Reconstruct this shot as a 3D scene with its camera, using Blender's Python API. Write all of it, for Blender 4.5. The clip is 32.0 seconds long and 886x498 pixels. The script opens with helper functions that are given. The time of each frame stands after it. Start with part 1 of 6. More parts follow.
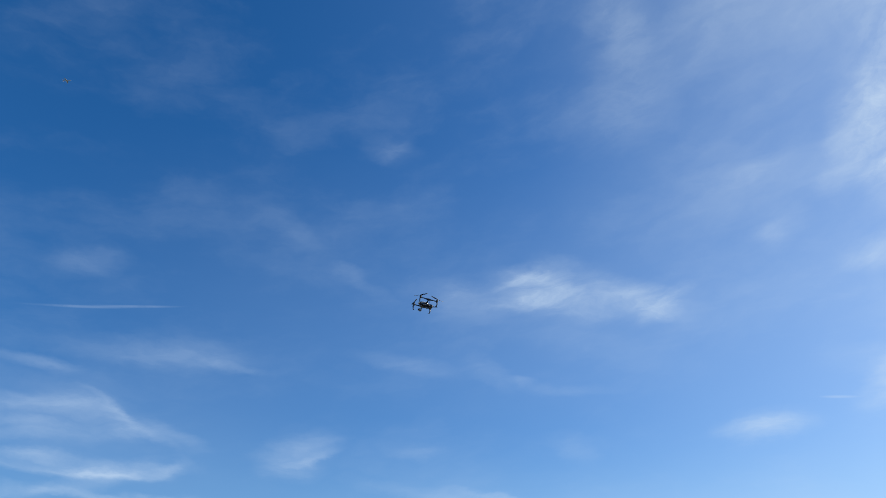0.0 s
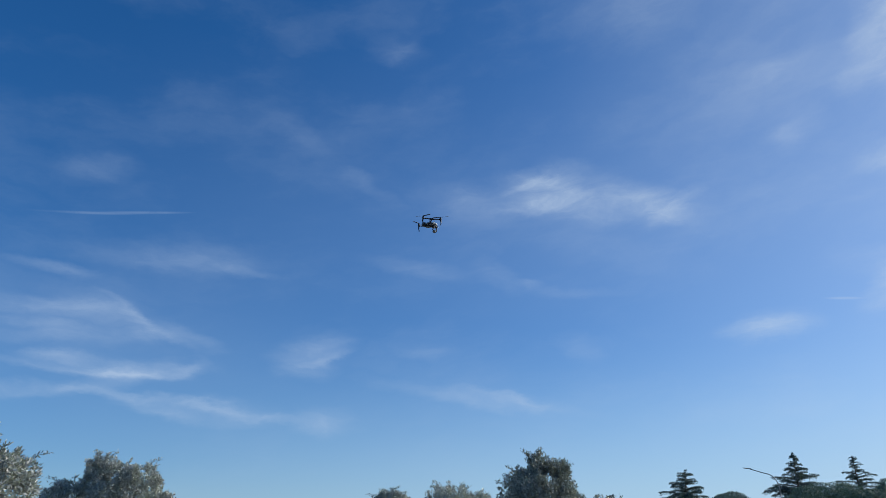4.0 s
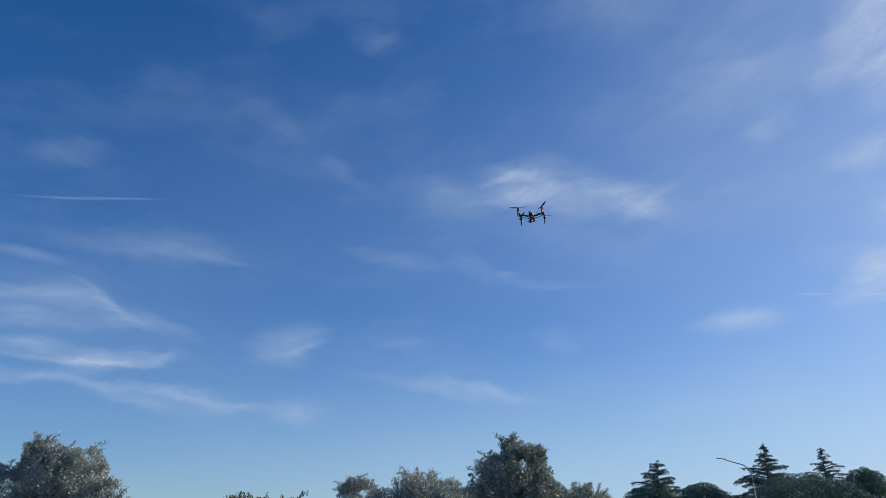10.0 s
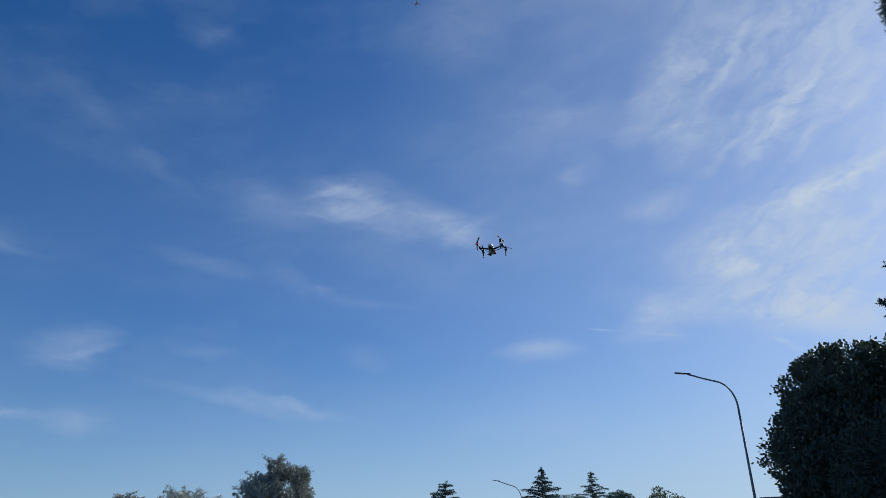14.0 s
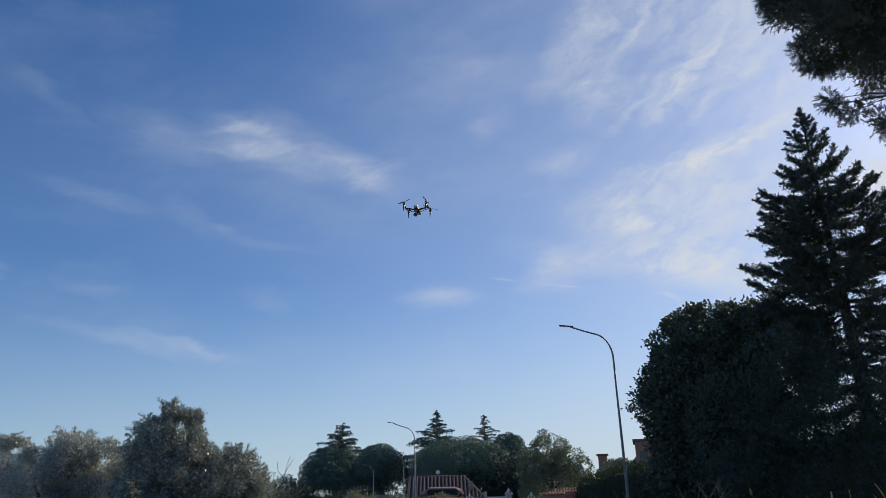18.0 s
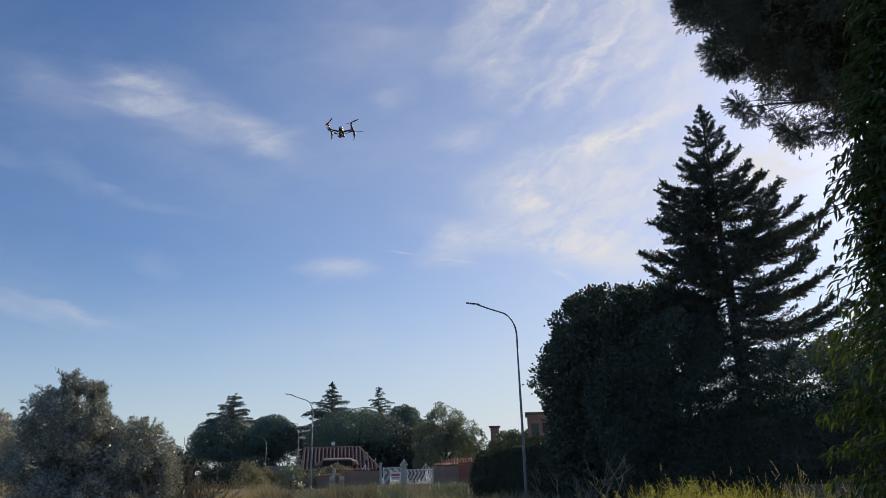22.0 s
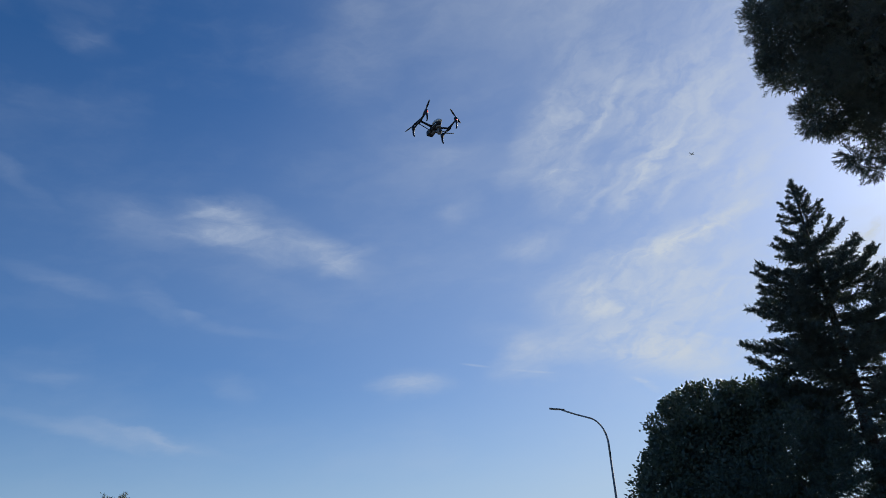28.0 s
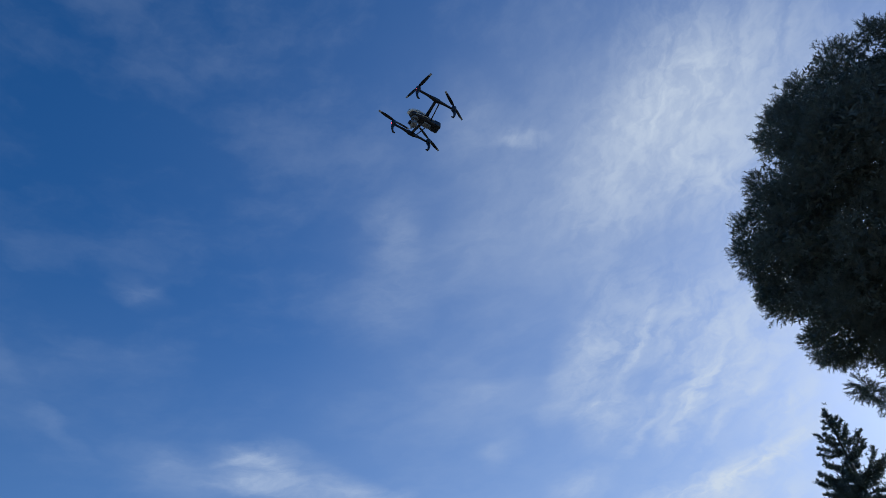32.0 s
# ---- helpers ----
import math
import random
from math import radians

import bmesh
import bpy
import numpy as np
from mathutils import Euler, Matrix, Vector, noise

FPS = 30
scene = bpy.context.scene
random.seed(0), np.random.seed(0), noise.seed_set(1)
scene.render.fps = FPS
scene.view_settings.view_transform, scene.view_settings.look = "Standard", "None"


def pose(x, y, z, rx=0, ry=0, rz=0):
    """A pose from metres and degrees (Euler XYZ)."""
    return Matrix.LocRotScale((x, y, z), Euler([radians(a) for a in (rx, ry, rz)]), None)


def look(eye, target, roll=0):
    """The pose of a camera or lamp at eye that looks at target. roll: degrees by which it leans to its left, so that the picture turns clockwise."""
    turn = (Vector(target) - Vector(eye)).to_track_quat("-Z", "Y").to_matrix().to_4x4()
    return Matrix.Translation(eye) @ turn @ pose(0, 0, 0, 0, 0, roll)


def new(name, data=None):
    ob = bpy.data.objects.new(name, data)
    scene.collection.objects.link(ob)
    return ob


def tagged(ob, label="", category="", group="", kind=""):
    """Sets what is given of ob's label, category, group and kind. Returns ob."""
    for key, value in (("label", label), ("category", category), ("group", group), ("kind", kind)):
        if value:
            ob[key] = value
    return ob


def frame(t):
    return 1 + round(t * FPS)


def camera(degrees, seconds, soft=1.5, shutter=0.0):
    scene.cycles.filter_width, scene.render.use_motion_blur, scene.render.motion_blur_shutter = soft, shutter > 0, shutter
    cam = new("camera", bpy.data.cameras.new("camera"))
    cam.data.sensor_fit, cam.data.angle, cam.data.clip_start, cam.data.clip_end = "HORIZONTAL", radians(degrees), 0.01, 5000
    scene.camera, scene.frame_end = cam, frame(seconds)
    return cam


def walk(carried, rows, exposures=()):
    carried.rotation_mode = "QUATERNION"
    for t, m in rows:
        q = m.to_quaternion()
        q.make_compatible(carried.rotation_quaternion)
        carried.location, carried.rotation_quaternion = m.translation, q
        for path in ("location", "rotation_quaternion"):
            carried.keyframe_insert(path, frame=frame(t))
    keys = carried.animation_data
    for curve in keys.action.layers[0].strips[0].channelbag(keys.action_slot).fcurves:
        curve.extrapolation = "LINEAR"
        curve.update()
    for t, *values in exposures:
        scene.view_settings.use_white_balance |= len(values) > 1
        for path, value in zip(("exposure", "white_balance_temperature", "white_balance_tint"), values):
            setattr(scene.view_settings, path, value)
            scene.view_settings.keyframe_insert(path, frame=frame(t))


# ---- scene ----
cam = camera(64.08, 32.0, soft=0.75)
PATH = [
    (0.0, pose(0.000, 0.000, 1.600, 121.96, -0.29, -0.18)),
    (0.5, pose(0.017, 0.055, 1.591, 119.93, -0.90, 0.41)),
    (1.0, pose(0.035, 0.109, 1.577, 117.16, -0.44, 0.07)),
    (1.5, pose(0.027, 0.120, 1.592, 115.48, -0.20, -0.17)),
    (2.0, pose(0.059, 0.135, 1.609, 114.99, -0.58, 0.79)),
    (2.5, pose(0.092, 0.104, 1.648, 114.36, -0.47, 0.41)),
    (3.0, pose(0.066, 0.110, 1.641, 113.85, -0.54, 0.54)),
    (3.5, pose(0.051, 0.078, 1.617, 114.26, -0.43, 0.56)),
    (5.5, pose(0.035, 0.118, 1.616, 114.19, -0.27, 0.67)),
    (6.0, pose(0.030, 0.072, 1.605, 114.36, -0.25, 0.54)),
    (6.5, pose(0.020, 0.082, 1.610, 114.55, -0.10, 0.41)),
    (7.0, pose(0.022, 0.144, 1.604, 114.62, -0.06, 0.34)),
    (7.5, pose(0.057, 0.219, 1.607, 114.07, -0.03, 0.23)),
    (8.0, pose(0.061, 0.361, 1.595, 113.98, -0.07, 0.11)),
    (8.5, pose(0.071, 0.572, 1.606, 113.86, -0.17, 0.26)),
    (9.0, pose(0.117, 0.829, 1.619, 113.52, -0.09, -0.06)),
    (9.5, pose(0.144, 0.999, 1.626, 113.35, -0.04, -0.60)),
    (10.0, pose(0.162, 1.181, 1.657, 113.54, -0.39, -1.43)),
    (10.5, pose(0.180, 1.091, 1.644, 113.94, -0.06, -4.34)),
    (11.0, pose(0.313, 0.923, 1.632, 114.22, 0.19, -7.13)),
    (11.5, pose(0.409, 0.903, 1.624, 114.93, 0.25, -8.71)),
    (12.0, pose(0.455, 0.774, 1.618, 115.12, 0.27, -9.67)),
    (12.5, pose(0.489, 0.532, 1.614, 114.92, 0.31, -11.01)),
    (13.0, pose(0.561, 0.314, 1.598, 115.19, 0.34, -13.22)),
    (13.5, pose(0.631, 0.111, 1.596, 115.15, 0.54, -15.31)),
    (14.0, pose(0.657, -0.228, 1.555, 114.87, 0.59, -16.93)),
    (14.5, pose(0.646, -0.524, 1.537, 114.00, 0.71, -18.61)),
    (15.0, pose(0.696, -0.699, 1.535, 112.50, 0.85, -20.00)),
    (15.5, pose(0.719, -0.854, 1.522, 111.95, 0.96, -21.09)),
    (17.5, pose(0.598, -1.005, 1.478, 110.63, 1.19, -24.68)),
    (18.0, pose(0.601, -1.005, 1.473, 110.41, 1.20, -24.84)),
    (18.5, pose(0.569, -0.940, 1.494, 109.49, 1.06, -25.35)),
    (19.0, pose(0.493, -0.908, 1.523, 108.89, 0.79, -27.05)),
    (19.5, pose(0.368, -0.802, 1.540, 108.66, 0.98, -29.95)),
    (20.0, pose(0.204, -0.812, 1.536, 108.53, 1.29, -31.78)),
    (20.5, pose(0.157, -0.849, 1.546, 108.22, 1.45, -32.61)),
    (21.0, pose(0.146, -0.860, 1.548, 108.04, 1.51, -33.05)),
    (21.5, pose(0.125, -0.883, 1.568, 107.96, 1.55, -33.29)),
    (22.0, pose(0.104, -0.901, 1.561, 108.00, 1.62, -33.32)),
    (22.5, pose(0.119, -0.846, 1.584, 109.43, 1.74, -33.04)),
    (23.0, pose(0.094, -0.766, 1.575, 111.40, 2.10, -32.70)),
    (23.5, pose(0.118, -0.739, 1.570, 112.79, 1.75, -30.97)),
    (24.0, pose(0.197, -0.635, 1.566, 113.12, 1.81, -30.38)),
    (24.5, pose(0.259, -0.441, 1.568, 113.30, 1.99, -29.92)),
    (25.0, pose(0.349, -0.230, 1.586, 113.27, 1.77, -28.86)),
    (25.5, pose(0.415, -0.011, 1.606, 113.20, 1.87, -28.67)),
    (27.5, pose(0.776, 0.555, 1.684, 114.02, 2.11, -27.04)),
    (28.0, pose(0.862, 0.544, 1.729, 117.23, 2.18, -26.97)),
    (28.5, pose(0.928, 0.516, 1.763, 121.23, 2.22, -26.62)),
    (29.0, pose(0.920, 0.415, 1.697, 126.31, 2.27, -26.05)),
    (29.5, pose(0.979, 0.255, 1.679, 130.07, 2.36, -24.89)),
    (30.0, pose(1.137, 0.206, 1.667, 131.59, 2.12, -24.00)),
    (30.5, pose(1.346, 0.259, 1.632, 132.19, 1.93, -23.55)),
    (31.0, pose(1.407, 0.227, 1.674, 132.43, 2.10, -23.54)),
    (31.5, pose(1.448, 0.178, 1.748, 133.67, 2.16, -23.31)),
    (32.0, pose(1.474, 0.104, 1.806, 136.34, 2.18, -23.29)),
]
EXPO = ((0.0, 0.27, 6430, 4), (3.0, 0.06, 6330, 5), (6.0, 0.05, 6420, 8), (9.0, 0.05, 6500, 10), (13.0, -0.17, 6250, 9), (15.0, -0.16, 6300, 9), (17.5, 0.0, 6950, 12), (19.0, 0.07, 7450, 14), (21.0, 0.14, 7900, 16),
        (25.0, 0.09, 7600, 15), (28.0, -0.13, 6750, 10), (30.0, 0.02, 6580, 10), (32.0, 0.02, 6400, 9))
SUN_POWER = 3.0
walk(cam, PATH, exposures=EXPO)

# ---------------------------------------------------------------- light
SUN_AZ, SUN_EL = 71.5, 29.0          # degrees, azimuth clockwise from +y
AX = math.cos(radians(25))           # width of a degree of azimuth on the cloud map


def nd(tree, kind):
    return tree.nodes.new(kind)


def feed(tree, socket, value):
    if isinstance(value, bpy.types.NodeSocket):
        tree.links.new(value, socket)
    else:
        socket.default_value = value


def calc(tree, op, a, b=0.0, clamp=False):
    node = nd(tree, "ShaderNodeMath")
    node.operation, node.use_clamp = op, clamp
    feed(tree, node.inputs[0], a)
    feed(tree, node.inputs[1], b)
    return node.outputs[0]


def vcalc(tree, op, a, b=(0, 0, 0)):
    node = nd(tree, "ShaderNodeVectorMath")
    node.operation = op
    feed(tree, node.inputs[0], a)
    feed(tree, node.inputs[1], b)
    return node.outputs["Value" if op in ("LENGTH", "DOT_PRODUCT") else "Vector"]


def noise_tex(tree, vector, scale, detail=4.0, rough=0.55, distortion=0.0):
    node = nd(tree, "ShaderNodeTexNoise")
    feed(tree, node.inputs["Vector"], vector)
    node.inputs["Scale"].default_value, node.inputs["Detail"].default_value = scale, detail
    node.inputs["Roughness"].default_value, node.inputs["Distortion"].default_value = rough, distortion
    return node


def smooth(tree, value, lo, hi, out_lo=0.0, out_hi=1.0):
    node = nd(tree, "ShaderNodeMapRange")
    node.interpolation_type = "SMOOTHSTEP"
    feed(tree, node.inputs["Value"], value)
    for key, v in (("From Min", lo), ("From Max", hi), ("To Min", out_lo), ("To Max", out_hi)):
        node.inputs[key].default_value = v
    return node.outputs["Result"]


def mix_color(tree, fac, a, b, blend="MIX"):
    node = nd(tree, "ShaderNodeMix")
    node.data_type, node.blend_type = "RGBA", blend
    feed(tree, node.inputs[0], fac)
    feed(tree, node.inputs[6], a)
    feed(tree, node.inputs[7], b)
    return node.outputs[2]


def mapped(tree, vector, loc=(0, 0, 0), rot=0.0, scale=(1, 1, 1)):
    """vector moved into the frame of a patch at loc, turned by rot degrees, of half size scale"""
    node = nd(tree, "ShaderNodeMapping")
    node.vector_type = "TEXTURE"
    feed(tree, node.inputs["Vector"], vector)
    node.inputs["Location"].default_value, node.inputs["Scale"].default_value = loc, scale
    node.inputs["Rotation"].default_value = (0, 0, radians(rot))
    return node.outputs["Vector"]


def build_sky():
    world = bpy.data.worlds.new("world")
    scene.world = world
    world.use_nodes = True
    tree = world.node_tree
    tree.nodes.clear()
    out = nd(tree, "ShaderNodeOutputWorld")
    back = nd(tree, "ShaderNodeBackground")
    tree.links.new(back.outputs[0], out.inputs[0])
    sky = nd(tree, "ShaderNodeTexSky")
    sky.sky_type, sky.sun_disc = "NISHITA", False
    sky.sun_elevation, sky.sun_rotation = radians(SUN_EL), radians(SUN_AZ)
    sky.altitude, sky.air_density, sky.dust_density, sky.ozone_density = 50, *SKY_AIR
    way = nd(tree, "ShaderNodeTexCoord").outputs["Generated"]
    part_xyz = nd(tree, "ShaderNodeSeparateXYZ")
    tree.links.new(way, part_xyz.inputs[0])
    x, y, z = part_xyz.outputs
    az = calc(tree, "MULTIPLY", calc(tree, "ARCTAN2", x, y), 57.2958 * AX)
    el = calc(tree, "MULTIPLY", calc(tree, "ARCSINE", z), 57.2958)
    join = nd(tree, "ShaderNodeCombineXYZ")
    feed(tree, join.inputs[0], az)
    feed(tree, join.inputs[1], el)
    flat = join.outputs[0]
    # wisps: the map is bent by two scales of noise before the cloud patches are looked up
    bend = noise_tex(tree, mapped(tree, flat, scale=(2.2, 1.0, 1)), 0.42, 6, 0.57).outputs["Color"]
    bent = vcalc(tree, "ADD", flat, vcalc(tree, "MULTIPLY", vcalc(tree, "SUBTRACT", bend, (0.5, 0.5, 0.5)), (3.4, 2.3, 0)))
    total = None

    def patch(a, e, w, h, turn, amount):
        nonlocal total
        at = bent
        if total is not None:  # hangs each patch on the one before, so that they are worked out one by one
            chain = nd(tree, "ShaderNodeVectorMath")
            chain.operation = "MULTIPLY_ADD"
            feed(tree, chain.inputs[0], total)
            feed(tree, chain.inputs[1], (1e-6, 1e-6, 1e-6))
            feed(tree, chain.inputs[2], bent)
            at = chain.outputs[0]
        u = vcalc(tree, "LENGTH", mapped(tree, at, (a * AX, e, 0), turn, (w, h, 1)))
        m = smooth(tree, u, 1.0, 0.0, 0.0, amount)
        total = m if total is None else calc(tree, "ADD", total, m)

    for row in CLOUDS:
        patch(*row)
    # broad thin veils, without fibres
    thin = None
    for a, e, w, h, turn, amount in VEILS:
        m = smooth(tree, vcalc(tree, "LENGTH", mapped(tree, bent, (a * AX, e, 0), turn, (w, h, 1))), 1.0, 0.0, 0.0, amount)
        thin = m if thin is None else calc(tree, "ADD", thin, m)
    # fine fibres, two directions: level on the west side, rising towards the sun on the other, where ripples break them up
    fine = noise_tex(tree, mapped(tree, bent, rot=4, scale=(3.0, 1.0, 1)), 0.60, 8, 0.66, 0.4).outputs["Fac"]
    rise = noise_tex(tree, mapped(tree, bent, rot=33, scale=(2.0, 1.0, 1)), 0.42, 8, 0.62, 0.7).outputs["Fac"]
    ripple = noise_tex(tree, mapped(tree, bent, rot=14, scale=(1.9, 1.0, 1)), 0.95, 6, 0.60, 0.5).outputs["Fac"]
    side = smooth(tree, az, 22, 42)
    broken = calc(tree, "ADD", calc(tree, "MULTIPLY", rise, 0.6), calc(tree, "MULTIPLY", ripple, 0.4))
    soft_part = calc(tree, "MULTIPLY", smooth(tree, fine, 0.25, 0.76, 0.36, 0.90), calc(tree, "SUBTRACT", 1.0, side))
    streaky = calc(tree, "MULTIPLY", smooth(tree, broken, 0.34, 0.66, 0.20, 0.90), side)
    cover = calc(tree, "MAXIMUM", calc(tree, "MULTIPLY", total, calc(tree, "ADD", soft_part, streaky)), 0.0)
    veil = calc(tree, "MULTIPLY", smooth(tree, noise_tex(tree, mapped(tree, bent, rot=10, scale=(2.4, 1, 1)), 0.11, 6, 0.6).outputs["Fac"], 0.42, 0.75), VEIL)
    cover = calc(tree, "ADD", calc(tree, "ADD", cover, veil), calc(tree, "ADD", thin, THIN))
    # condensation trail
    for a, e, w, turn in ((-25.8, 24.8, 3.9, 11), (-30.0, 23.95, 4.3, 11), (30.4, 17.75, 1.5, -10), (35.0, 17.0, 2.2, -9)):
        patch_u = vcalc(tree, "LENGTH", mapped(tree, flat, (a * AX, e, 0), turn, (w, 0.14, 1)))
        cover = calc(tree, "ADD", cover, calc(tree, "MULTIPLY", smooth(tree, patch_u, 1.0, 0.2, 0.0, 0.16), smooth(tree, fine, 0.35, 0.6, 0.4, 1.0)))
    # brightness of the cloud follows its angle from the sun
    s = Vector((math.sin(radians(SUN_AZ)) * math.cos(radians(SUN_EL)), math.cos(radians(SUN_AZ)) * math.cos(radians(SUN_EL)), math.sin(radians(SUN_EL))))
    near = smooth(tree, vcalc(tree, "DOT_PRODUCT", way, s), 0.35, 1.0)
    cover = calc(tree, "MINIMUM", cover, 0.93)
    blue = mix_color(tree, 1.0, sky.outputs[0], SKY_TINT, "MULTIPLY")
    hue = nd(tree, "ShaderNodeHueSaturation")
    hue.inputs["Saturation"].default_value = SKY_SAT
    feed(tree, hue.inputs["Color"], blue)
    haze = calc(tree, "MULTIPLY", smooth(tree, z, 0.32, -0.02, 0.0, HAZE), smooth(tree, vcalc(tree, "DOT_PRODUCT", way, s), -0.35, 0.75, HAZE_AWAY, 1.0))
    sky_col = mix_color(tree, haze, hue.outputs[0], HAZE_COL)
    cloud_col = mix_color(tree, near, CLOUD_FAR, CLOUD_NEAR)
    col = mix_color(tree, cover, sky_col, cloud_col)
    feed(tree, back.inputs["Color"], col)
    back.inputs["Strength"].default_value = SKY_STRENGTH
    return s


SKY_STRENGTH = 0.10
SKY_AIR = (1.0, 0.6, 3.0)
SKY_TINT = (0.805, 0.925, 1.14, 1)
SKY_SAT = 1.19
VEIL, THIN = 0.11, 0.0
HAZE, HAZE_AWAY, HAZE_COL = 0.84, 0.12, (4.45, 5.95, 7.35, 1)
CLOUD_FAR, CLOUD_NEAR = (4.5, 5.55, 7.4, 1), (6.15, 6.95, 7.95, 1)
CLOUDS, VEILS = [], []


def cloud(a, e, w, h, turn, amount):
    """A patch of cirrus: azimuth clockwise and elevation in degrees, half width and height, turn, density."""
    CLOUDS.append((a, e, w, h, turn, amount))


def veil(*row):
    VEILS.append(row)


cloud(60.9, 20.9, 3.4, 2.3, 25, 0.42)
cloud(62.5, 22.5, 2.2, 1.2, 35, 0.25)
cloud(7.2, 29.7, 3.59, 1.29, 4, 0.30)
cloud(6.1, 29.1, 2.16, 0.87, 7, 0.20)
cloud(8.4, 28.1, 4.30, 1.58, -9, 0.25)
cloud(7.3, 27.5, 5.04, 0.86, -1, 0.25)
cloud(10.9, 28.2, 7.78, 3.18, -10, 0.23)
cloud(14.7, 26.7, 9.67, 2.21, -10, 0.25)
cloud(18.0, 26.3, 4.03, 1.68, -13, 0.25)
cloud(17.9, 25.4, 2.02, 0.94, 27, 0.15)
cloud(20.0, 26.5, 2.31, 0.92, 26, 0.15)
cloud(2.2, 27.9, 6.56, 2.55, -1, 0.18)
cloud(1.2, 28.4, 2.92, 1.02, 14, 0.12)
cloud(16.8, 27.3, 5.44, 1.70, -28, 0.16)
cloud(11.6, 24.5, 9.17, 2.82, -15, 0.10)
cloud(10.0, 29.6, 4.26, 1.77, -5, 0.15)
cloud(-8.4, 29.7, 2.51, 0.86, -6, 0.11)
cloud(-6.6, 28.9, 2.89, 0.72, -37, 0.08)
cloud(6.7, 21.2, 1.59, 0.58, -3, 0.18)
cloud(4.1, 21.9, 2.91, 1.31, -37, 0.15)
cloud(-2.3, 22.6, 6.58, 1.02, -7, 0.15)
cloud(10.3, 20.5, 5.67, 0.57, -4, 0.10)
cloud(-30.5, 27.2, 4.08, 1.46, 15, 0.16)
cloud(-23.0, 21.7, 9.58, 1.60, 4, 0.25)
cloud(-17.6, 21.5, 4.06, 0.54, -5, 0.15)
cloud(-31.5, 19.6, 4.46, 0.67, -3, 0.20)
cloud(-31.6, 16.7, 6.60, 1.37, 5, 0.30)
cloud(-27.1, 17.0, 5.94, 1.78, -12, 0.25)
cloud(-25.0, 16.7, 3.06, 0.86, -32, 0.20)
cloud(-21.2, 15.9, 3.85, 0.90, -19, 0.25)
cloud(-29.3, 15.1, 7.37, 1.02, 8, 0.25)
cloud(-30.1, 13.6, 3.33, 0.55, 8, 0.30)
cloud(-26.7, 13.2, 4.70, 1.29, -5, 0.40)
cloud(-23.2, 13.2, 4.95, 0.87, 11, 0.45)
cloud(-20.8, 13.8, 1.92, 0.57, 25, 0.30)
cloud(-30.3, 11.2, 8.18, 0.76, 10, 0.35)
cloud(-23.2, 10.7, 4.89, 0.73, -13, 0.30)
cloud(-17.9, 10.5, 5.85, 1.30, 0, 0.30)
cloud(-11.5, 15.5, 3.85, 1.54, 18, 0.35)
cloud(-11.8, 14.2, 3.13, 1.25, 3, 0.25)
cloud(-10.2, 10.4, 3.11, 1.52, 2, 0.35)
cloud(2.1, 12.3, 10.75, 0.93, -9, 0.30)
cloud(25.1, 16.2, 4.24, 1.21, 3, 0.35)
cloud(10.6, 16.1, 2.81, 1.41, -23, 0.15)
cloud(-2.0, 16.0, 3.26, 0.87, 1, 0.15)
cloud(38.1, 35.8, 4.24, 1.77, 29, 0.17)
cloud(36.2, 33.3, 3.58, 2.15, 40, 0.17)
cloud(41.8, 39.3, 8.24, 4.12, 36, 0.15)
cloud(39.8, 32.1, 4.26, 2.84, 33, 0.30)
cloud(46.9, 31.2, 6.15, 1.71, 40, 0.35)
cloud(50.1, 34.6, 5.96, 5.30, 17, 0.30)
cloud(54.3, 37.5, 7.60, 3.80, 13, 0.15)
cloud(40.8, 23.0, 6.42, 3.57, 14, 0.34)
cloud(42.2, 22.0, 2.83, 1.77, 24, 0.20)
cloud(36.2, 27.0, 3.63, 1.45, 6, 0.30)
cloud(48.4, 25.5, 7.45, 1.49, 12, 0.50)
cloud(53.4, 27.0, 7.09, 1.61, 12, 0.40)
cloud(54.8, 29.3, 5.08, 1.27, 16, 0.35)
cloud(35.1, 18.0, 4.35, 1.81, 17, 0.35)
cloud(34.2, 18.9, 2.91, 1.09, 27, 0.25)
cloud(40.4, 18.5, 10.67, 2.13, -10, 0.35)
cloud(45.8, 17.5, 8.22, 2.74, -22, 0.40)
cloud(50.7, 20.0, 9.86, 6.57, 11, 0.30)
cloud(45.6, 22.9, 10.37, 5.53, 12, 0.30)
cloud(24.6, 16.4, 4.31, 1.58, 8, 0.20)
cloud(44.3, 15.0, 1.72, 0.41, -41, 0.30)
cloud(61.3, 22.3, 5.15, 4.00, -5, 0.80)
cloud(6.4, 11.6, 2.41, 0.48, -9, 0.15)
cloud(30.2, 30.0, 2.91, 1.45, 38, 0.10)
cloud(49.5, 23.7, 2.01, 0.40, 30, 0.25)
cloud(27.1, 34.9, 5.71, 1.78, 0, 0.12)
cloud(37.5, 54.2, 4.6, 0.9, -7, 0.20)
cloud(44.6, 48.1, 11.25, 6.91, 33, 0.15)
cloud(55.2, 51.3, 14.99, 7.75, 13, 0.14)
cloud(40.7, 36.4, 4.18, 4.18, 28, 0.20)
cloud(37.3, 33.8, 4.93, 1.41, 31, 0.20)
cloud(47.3, 37.9, 8.03, 6.02, 23, 0.30)
cloud(57.9, 45.4, 9.65, 6.24, 3, 0.30)
cloud(19.5, 46.7, 6.69, 4.35, 52, 0.12)
cloud(17.3, 41.1, 3.61, 5.06, 83, 0.09)
